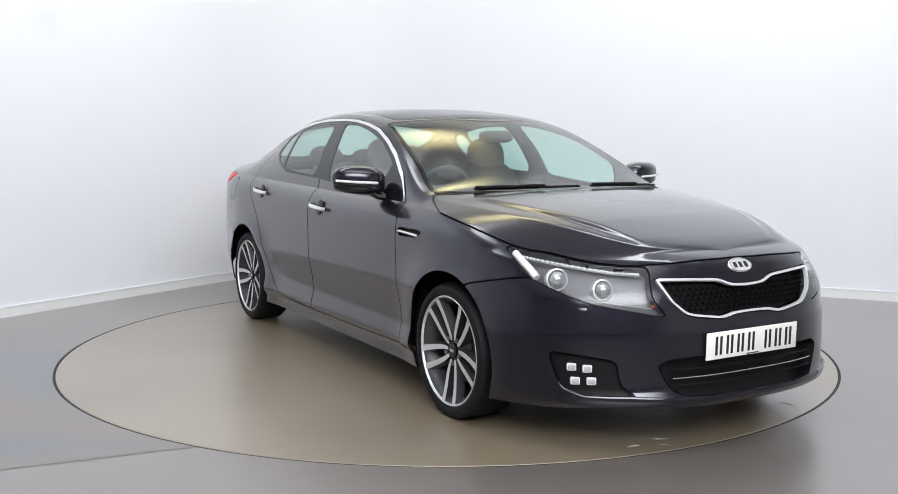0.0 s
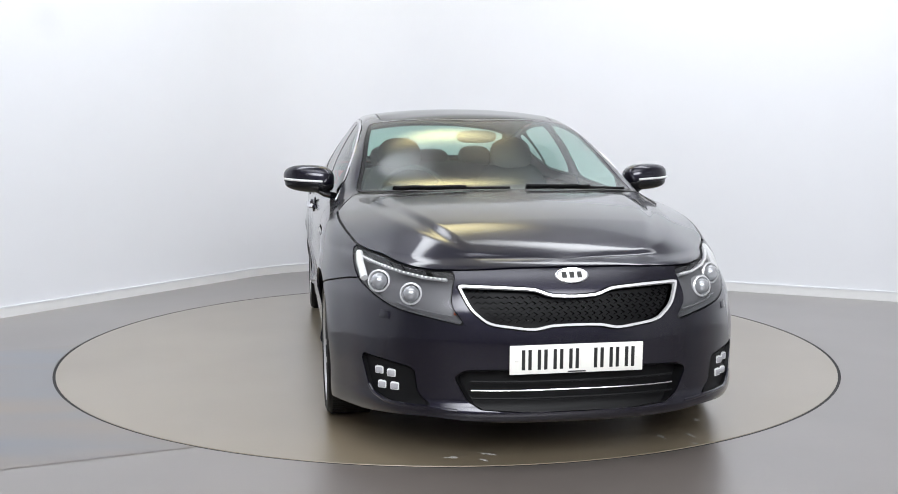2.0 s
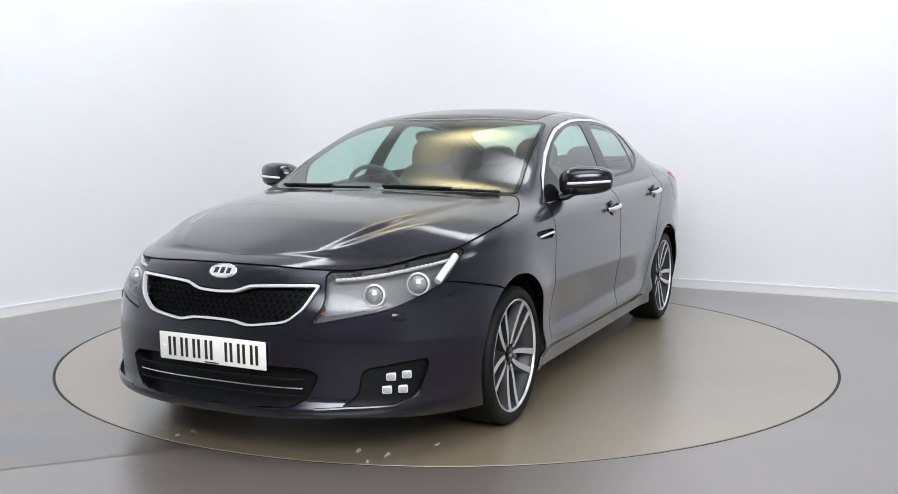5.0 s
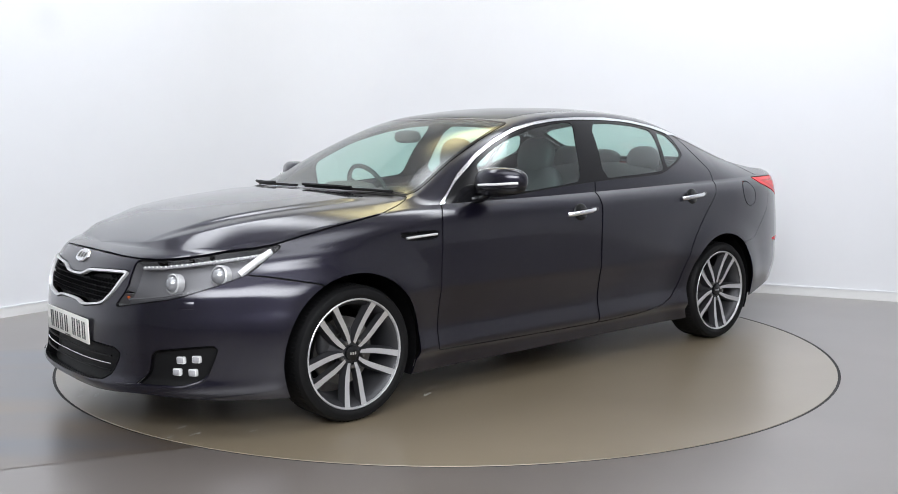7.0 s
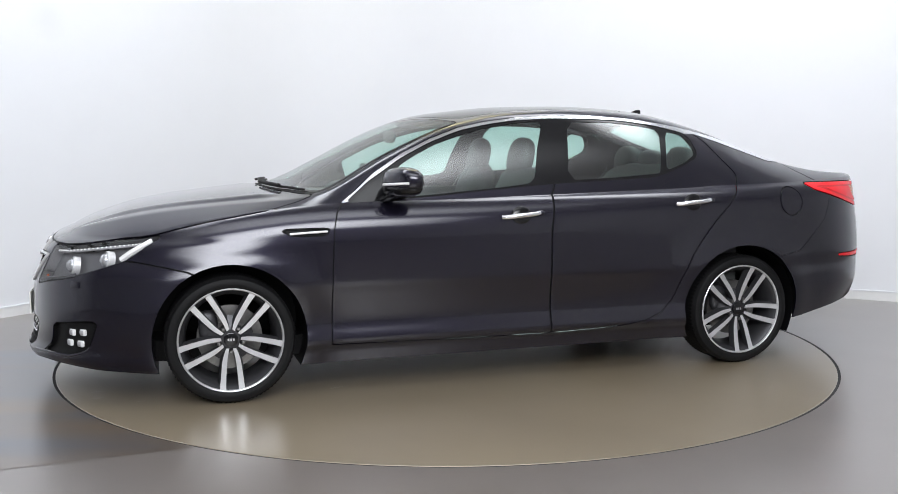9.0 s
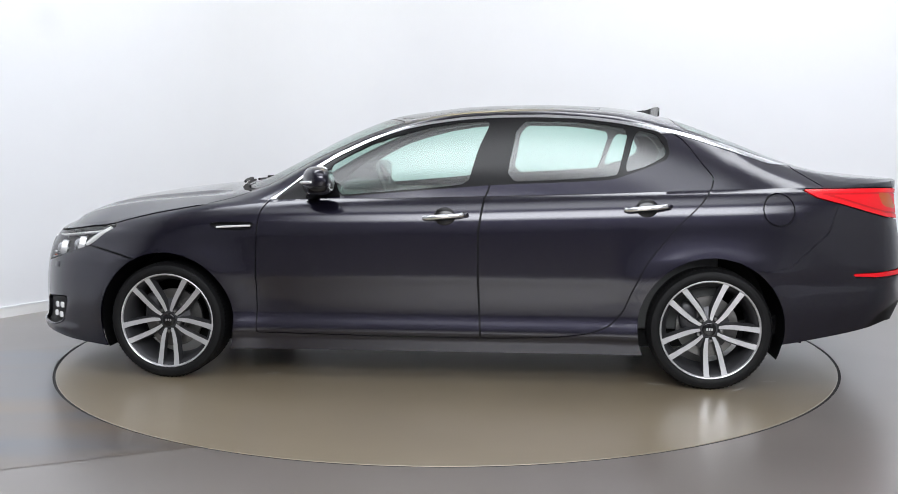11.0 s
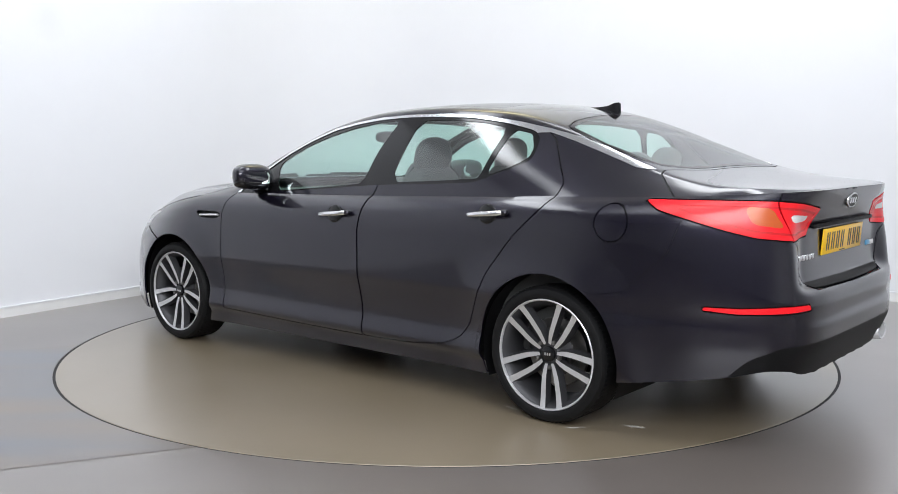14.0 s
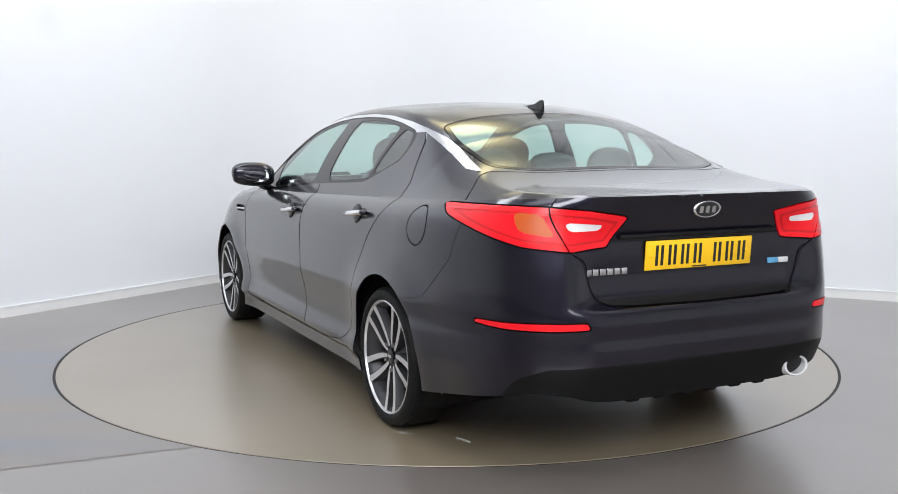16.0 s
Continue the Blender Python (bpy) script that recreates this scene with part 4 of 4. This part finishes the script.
# side vents, handles and mirrors
for k, ob in enumerate(skin("wing_vent", [vent_open], M_BLACK, "black vent with chrome blade", push=0.016, thick=-0.014)):
    sg = -1 if k else 1
    pts = [(x, sg * 0.909, z) for x, z in ((1.115, 0.802), (1.03, 0.807), (0.935, 0.811))]
    part("vent_blade", tube_bm(pts, 0.006, 8, squash=1.0), M_SATIN, ob, "chrome blade")
for doors, hx, hz in ((front_doors, -0.068, 0.868), (rear_doors, -1.074, 0.915)):
    for k, door in enumerate(doors):
        sg = -1 if k else 1
        p, n = surf(1.679 + 1.2 - hx, hz - 0.012)
        bm = blob_bm((0, 0, 0), (0.054, 0.011, 0.046), 2.0)
        bm.transform(Matrix.Translation((hx, sg * (p.y + 0.002), hz - 0.002)) @ pose(0, 0, 0, sg * 8, 0, 0))
        part("handle_cup", bm, M_GLOSSBLACK, door, "dark handle recess")
        bm = bmesh.new()
        pts = [(hx + 0.104, p.y + 0.008, hz - 0.010), (hx + 0.085, p.y + 0.026, hz - 0.009), (hx + 0.03, p.y + 0.034, hz - 0.003), (hx - 0.05, p.y + 0.034, hz + 0.003), (hx - 0.085, p.y + 0.026, hz + 0.007), (hx - 0.104, p.y + 0.008, hz + 0.009)]
        handle = part("door_handle", tube_bm([(a, sg * b, c) for a, b, c in pts], 0.0125, 10), M_CHROME, door, "chrome bar handle")
        bm = blob_bm((hx - 0.100, sg * (p.y + 0.012), hz + 0.009), (0.022, 0.018, 0.013))
        part("handle_end", bm, M_PAINT, handle)
for sg, door in ((1, front_doors[0]), (-1, front_doors[1])):
    def shell(p):
        t = (p.y * sg + 0.11) / 0.22
        return Vector((p.x * (1.0 - 0.25 * t) + 0.012 * t - 0.045 * t * t, p.y, p.z * (1.0 - 0.12 * t) + 0.012 * t))
    mirror = part("door_mirror", blob_bm((0.575, sg * 0.948, 1.040), (0.086, 0.134, 0.075), 2.7, (28, 20), shape=shell), M_PAINT, door, "body-coloured door mirror with lamp strip")
    bm = blob_bm((0.576, sg * 0.946, 1.008), (0.084, 0.130, 0.046), 2.6, (24, 14), shape=shell)
    part("mirror_base", bm, M_GLOSSBLACK, mirror, "gloss black lower shell")
    bm = tube_bm([(0.651, sg * 0.880, 1.030), (0.658, sg * 0.93, 1.033), (0.646, sg * 0.99, 1.036), (0.618, sg * 1.042, 1.040), (0.574, sg * 1.076, 1.043)], 0.0065, 8)
    part("lamp_strip", bm, M_CLEAR, mirror, "white indicator strip")
    bm = blob_bm((0.503, sg * 0.943, 1.036), (0.005, 0.080, 0.043), 3.0)
    part("mirror_glass", bm, M_MIRROR, mirror, "mirror glass")
    bm = tube_bm([(0.60, sg * 0.90, 0.985), (0.61, sg * 0.86, 0.962), (0.63, sg * 0.825, 0.955)], 0.034, 12, squash=0.55)
    part("mirror_foot", bm, M_GLOSSBLACK, mirror, "black mirror foot")

# wheels


def wheel_parts(wheel, phase):
    prof = [(0.246, -0.105), (0.264, -0.112), (0.290, -0.106), (0.303, -0.088), (0.3055, -0.05), (0.3055, 0.05), (0.303, 0.088), (0.292, 0.105), (0.274, 0.111), (0.258, 0.109), (0.247, 0.100)]
    tyre = part("tyre", ring_bm(prof, 72), M_RUBBER, wheel, "black road tyre")
    bm = bmesh.new()
    for k in range(90):
        for y in (-0.06, 0.0, 0.06):
            a = 2 * math.pi * (k + (0.5 if y == 0 else 0)) / 90
            box = box_bm(-0.004, 0.004, y - 0.026, y + 0.026, -0.0012, 0.0016)
            box.transform(pose(0.3045 * math.cos(a), 0, 0.3045 * math.sin(a), 0, 90 - math.degrees(a), 0))
            me = bpy.data.meshes.new("tread")
            box.to_mesh(me)
            box.free()
            bm.from_mesh(me)
            bpy.data.meshes.remove(me)
    part("tread", bm, M_RUBBER, tyre, smooth=False, kind="stuff")
    part("rim_barrel", ring_bm([(0.242, 0.096), (0.224, 0.080), (0.205, 0.0), (0.205, -0.09), (0.244, -0.10)], 64), M_RIMDARK, wheel, "grey rim barrel")
    part("rim_lip", ring_bm([(0.249, 0.096), (0.2495, 0.103), (0.246, 0.106), (0.242, 0.104), (0.239, 0.096)], 72), M_RIM, wheel, "machined rim lip")
    part("brake_disc", ring_bm([(0.155, -0.02), (0.155, 0.0), (0.085, 0.0), (0.085, 0.02), (0.0001, 0.02)], 48), M_STEEL, wheel, "steel brake disc")
    bm = blob_bm((0.10, 0.012, 0.06), (0.045, 0.03, 0.075), 3)
    part("caliper", bm, M_RIMDARK, wheel, "grey brake caliper")
    for k in range(5):
        a0 = radians(phase + 72 * k)
        for side in (1, -1):
            bm = bmesh.new()
            rows = []
            for r, off, w, d in ((0.046, 0.0160, 0.0075, 0.074), (0.075, 0.0245, 0.0100, 0.078), (0.105, 0.0310, 0.0115, 0.081), (0.135, 0.0350, 0.0120, 0.084), (0.175, 0.0390, 0.0125, 0.088), (0.214, 0.0425, 0.0135, 0.094), (0.243, 0.0445, 0.0150, 0.100)):
                rr = math.sqrt(max(r * r - off * off, 0))
                c, s = math.cos(a0), math.sin(a0)
                row = []
                for dw, dy in ((-w - 0.007 * (side < 0) - 0.002, d - 0.038), (-w, d), (w, d), (w + 0.007 * (side > 0) + 0.002, d - 0.038)):
                    o = side * off + dw
                    row.append(bm.verts.new((rr * c - o * s, dy, rr * s + o * c)))
                rows.append(row)
            for a, b in zip(rows, rows[1:]):
                for j in range(3):
                    bm.faces.new((a[j], a[j + 1], b[j + 1], b[j])).material_index = 0 if j == 1 else 1
            part("spoke", bm, (M_RIM, M_RIMDARK), wheel, "machined twin spoke")
        c, s = math.cos(a0), math.sin(a0)
        part("wheel_bolt", blob_bm((0.060 * c, 0.074, 0.060 * s), (0.0095, 0.012, 0.0095), 3, (10, 6)), M_STEEL, wheel)
        a1 = a0 + radians(36)
        c, s = math.cos(a1), math.sin(a1)
        bm = bmesh.new()
        rows = []
        for r, w, d in ((0.045, 0.016, 0.062), (0.085, 0.020, 0.050), (0.11, 0.012, 0.040)):
            rows.append([bm.verts.new((r * c - o * s, d, r * s + o * c)) for o in (-w, w)])
        for a, b in zip(rows, rows[1:]):
            bm.faces.new((a[0], a[1], b[1], b[0]))
        part("web", bm, M_RIMDARK, wheel)
    part("hub", ring_bm([(0.072, 0.03), (0.064, 0.050), (0.044, 0.066), (0.0001, 0.066)], 40), M_RIMDARK, wheel, "grey hub")
    cap = part("centre_cap", ring_bm([(0.034, 0.064), (0.033, 0.079), (0.029, 0.081), (0.0001, 0.081)], 32), M_GLOSSBLACK, wheel, "black centre cap")
    for k in range(3):
        part("cap_bar", box_bm((k - 1) * 0.012 - 0.004, (k - 1) * 0.012 + 0.004, 0.0805, 0.0822, -0.006, 0.006), M_CHROME, cap, smooth=False)


for wx, sg, phase in ((WHEELS_X[0], 1, 270), (WHEELS_X[1], 1, 262), (WHEELS_X[0], -1, 270), (WHEELS_X[1], -1, 280)):
    wheel = new("wheel")
    wheel.parent = car
    wheel["label"] = "twin-spoke alloy wheel with black tyre"
    wheel.matrix_basis = pose(wx, 0.798 * sg, HUB_Z, 0, 0, 0 if sg > 0 else 180)
    wheel_parts(wheel, phase)
    bm = bmesh.new()
    rows = []
    for a in np.linspace(radians(-25), radians(205), 40):
        rows.append([bm.verts.new((wx + (ARCH_R + 0.004) * math.cos(a), sg * y, HUB_Z + 0.004 + (ARCH_R + 0.004) * math.sin(a))) for y in (0.872, 0.50)])
    for a, b in zip(rows, rows[1:]):
        bm.faces.new((a[0], a[1], b[1], b[0]))
    bm.faces.new([r[1] for r in rows])
    flange = [[bm.verts.new((wx + q * math.cos(a), sg * 0.845, HUB_Z + 0.004 + q * math.sin(a))) for q in (ARCH_R + 0.004, 0.46)] for a in np.linspace(radians(-9), radians(189), 36)]
    for a, b in zip(flange, flange[1:]):
        bm.faces.new((a[0], a[1], b[1], b[0]))
    part("wheel_liner", bm, M_BLACK, car, "black wheel-arch liner")

# underside and cabin
bm = bmesh.new()
loop = [belt[i, 8] for i in range(0, len(ARC), 9)]
ring = [Vector((p[0] * 0.97, p[1] * 0.80, 0.0)) for p in loop] + [Vector((p[0] * 0.97, -p[1] * 0.80, 0.0)) for p in loop[::-1][1:-1]]
floor_z = curve((2.4, 0.26), (2.0, 0.225), (1.6, 0.18), (-1.2, 0.18), (-1.7, 0.245), (-2.1, 0.31), (-2.45, 0.36))
rows = [[bm.verts.new((p.x, p.y, float(floor_z(p.x)) + h)) for p in ring] for h in (0, 0.10)]
for k in range(len(ring)):
    j = (k + 1) % len(ring)
    bm.faces.new((rows[0][k], rows[0][j], rows[1][j], rows[1][k]))
half = len(loop)
for r in rows:
    for k in range(half - 1):
        a, b = r[-k] if k else r[0], r[-k - 1]
        q = [r[k], r[k + 1]] + [w for w in (b, a) if w not in (r[k], r[k + 1])]
        if len(set(q)) > 2:
            bm.faces.new(q)
part("underbody", bm, M_BLACK, car, "black underbody", smooth=False)
for sg in (1, -1):
    part("door_card", box_bm(-1.45, 0.86, sg * 0.745 - 0.03, sg * 0.745 + 0.03, 0.28, 0.945, 0.02), M_DASH, car, "dark door trim")
part("bulkhead", box_bm(0.93, 0.99, -0.70, 0.70, 0.28, 0.95, 0.02), M_DASH, car)
bm = box_bm(0.50, 1.02, -0.70, 0.70, 0.80, 0.945, 0.04)
blob_bm((0.56, -0.37, 0.955), (0.14, 0.20, 0.055), 2.5, bm=bm)
part("dashboard", bm, M_DASH, car, "dark moulded dashboard")
part("parcel_shelf", box_bm(-1.82, -1.30, -0.60, 0.60, 0.985, 1.03, 0.015), M_DASH, car, "dark parcel shelf")
bm = ring_bm([(0.185 + 0.014 * math.cos(a), 0.014 * math.sin(a)) for a in np.linspace(0, 2 * math.pi, 9)], 40, "z")
bm.transform(pose(0.40, -0.37, 0.93, 0, -65, 0))
steer = part("steering_wheel", bm, M_DASH, car, "dark steering wheel")
for a in (0, 120, 240):
    bm = box_bm(0.0, 0.175, -0.016, 0.016, -0.008, 0.008, 0.004)
    bm.transform(pose(0.40, -0.37, 0.93, 0, -65, 0) @ pose(0, 0, 0, 0, 0, a + 180))
    part("wheel_arm", bm, M_DASH, steer)
part("airbag_hub", blob_bm((0.415, -0.37, 0.925), (0.035, 0.06, 0.06), 2.5), M_DASH, steer)


def seat(x, y, width, rear):
    s = part("seat", blob_bm((x + 0.10, y, 0.52), (0.27, width, 0.10), 3.2), M_SEAT, car, "dark leather car seat")
    bm = blob_bm((0, 0, 0.30), (0.085, width, 0.33), 3.0)
    bm.transform(pose(x - 0.14, y, 0.50, 0, -14 if not rear else -18, 0))
    part("backrest", bm, M_SEAT, s)
    for hy in ((0,) if not rear else (-0.33, 0.0, 0.33)):
        small = rear and hy == 0
        bm = blob_bm((0, 0, 0.665 if not rear else 0.66), (0.055, 0.135 if not rear else 0.125, 0.115 if not rear else (0.06 if small else 0.085)), 2.6)
        bm.transform(pose(x - 0.14, y + hy, 0.50, 0, -12 if not rear else -18, 0))
        rest = part("headrest", bm, M_SEAT, s)
        for d in (-0.05, 0.05):
            m = pose(x - 0.14, y + hy, 0.50, 0, -12 if not rear else -18, 0)
            part("headrest_post", tube_bm([m @ Vector((0, d, 0.50)), m @ Vector((0, d, 0.70))], 0.006, 6), M_CHROME, rest)


seat(0.0, 0.36, 0.245, False)
seat(0.0, -0.36, 0.245, False)
seat(-0.98, 0.0, 0.62, True)
bm = blob_bm((0.40, 0.0, 1.268), (0.018, 0.115, 0.036), 3)
part("cabin_mirror", bm, M_DASH, car, "dark rear-view mirror")

# marks on the turntable
random.seed(4)
for x, y, w, d, a in ((2.01, 0.58, 0.04, 0.010, 20), (2.01, 0.71, 0.04, 0.011, 12), (2.11, 0.68, 0.03, 0.009, 30), (2.12, -0.34, 0.04, 0.012, 80), (2.10, -0.19, 0.05, 0.012, 60), (2.17, -0.22, 0.03, 0.010, 40), (-1.75, 0.80, 0.06, 0.012, 15), (-1.56, 0.98, 0.05, 0.012, 40), (-1.16, 0.91, 0.06, 0.012, -10), (1.80, 0.83, 0.03, 0.010, 5), (0.86, 0.86, 0.05, 0.010, 25)):
    bm = bmesh.new()
    n = 12
    bm.faces.new([bm.verts.new((w * math.cos(q) * random.uniform(0.6, 1), d * math.sin(q) * random.uniform(0.5, 1.2), 0)) for q in np.linspace(0, 2 * math.pi, n + 1)[:-1]])
    ob = part("scuff_mark", bm, M_SCUFF, turntable, "pale scuff mark", smooth=False)
    ob.matrix_basis = pose(x, y, 0.0012, 0, 0, a)
# flat dark ring that stands in for the shade inside the gap
bm = ring_bm([(TABLE_R - 0.0005, -0.0025), (TABLE_R + 0.0150, -0.0025)], 180, "z")
tagged(part("turntable_joint", bm, M_GAP, None), "dark joint round the turntable", "joint", kind="structure")

# blue-grey strip with ochre streaks on the floor beside the turntable
u = Vector((math.cos(radians(22)), math.sin(radians(22)), 0))
v = Vector((-u.y, u.x, 0))
a0 = Vector((-2.30, -0.08, 0.0015))
bm = bmesh.new()
rows = []
for k in range(40):
    t = k / 39
    q = a0 - v * (2.27 * t)
    far = q - u * 4.2
    b = q.x * u.x + q.y * u.y
    rr = q.x * v.x + q.y * v.y
    along = -math.sqrt(max(((TABLE_R + 0.016)) ** 2 - rr * rr, 0)) - b if abs(rr) < (TABLE_R + 0.016) else 0.9
    rows.append([bm.verts.new(far), bm.verts.new(q + u * along)])
for p, q in zip(rows, rows[1:]):
    bm.faces.new((p[0], p[1], q[1], q[0]))
tagged(part("floor_strip", bm, M_PATCH, None, smooth=False), "blue-grey strip with ochre streaks on the floor", "floor", kind="structure")


# ---------------------------------------------------------------- movement
TURN = [(0.0, -59.96), (0.5, -63.29), (1.0, -68.57), (1.5, -74.3), (2.0, -80.43), (2.5, -86.17), (3.0, -92.3), (3.5, -98.05), (4.0, -104.15), (4.5, -109.95),
        (5.0, -115.9), (5.5, -121.9), (6.0, -127.85), (6.5, -133.8), (7.0, -139.65), (7.5, -145.3), (8.0, -151.15), (8.5, -156.85), (9.0, -162.55),
        (9.5, -168.3), (10.0, -174.0), (10.5, -179.7), (11.0, -185.4), (11.5, -191.15), (12.0, -196.9), (12.5, -202.65), (13.0, -208.55), (13.5, -214.35),
        (14.0, -220.2), (14.5, -225.95), (15.0, -231.75), (15.5, -237.55), (16.0, -243.5)]
CAR_OFF = Vector((-0.0147, 0.1044, 0))


def motions():
    rows, disc = [], []
    for t, a in TURN:
        spin = pose(0, 0, 0, 0, 0, a)
        rows.append((t, Matrix.Translation(spin @ CAR_OFF) @ spin))
        disc.append((t, spin))
    walk(car, rows)
    walk(turntable, disc)


motions()
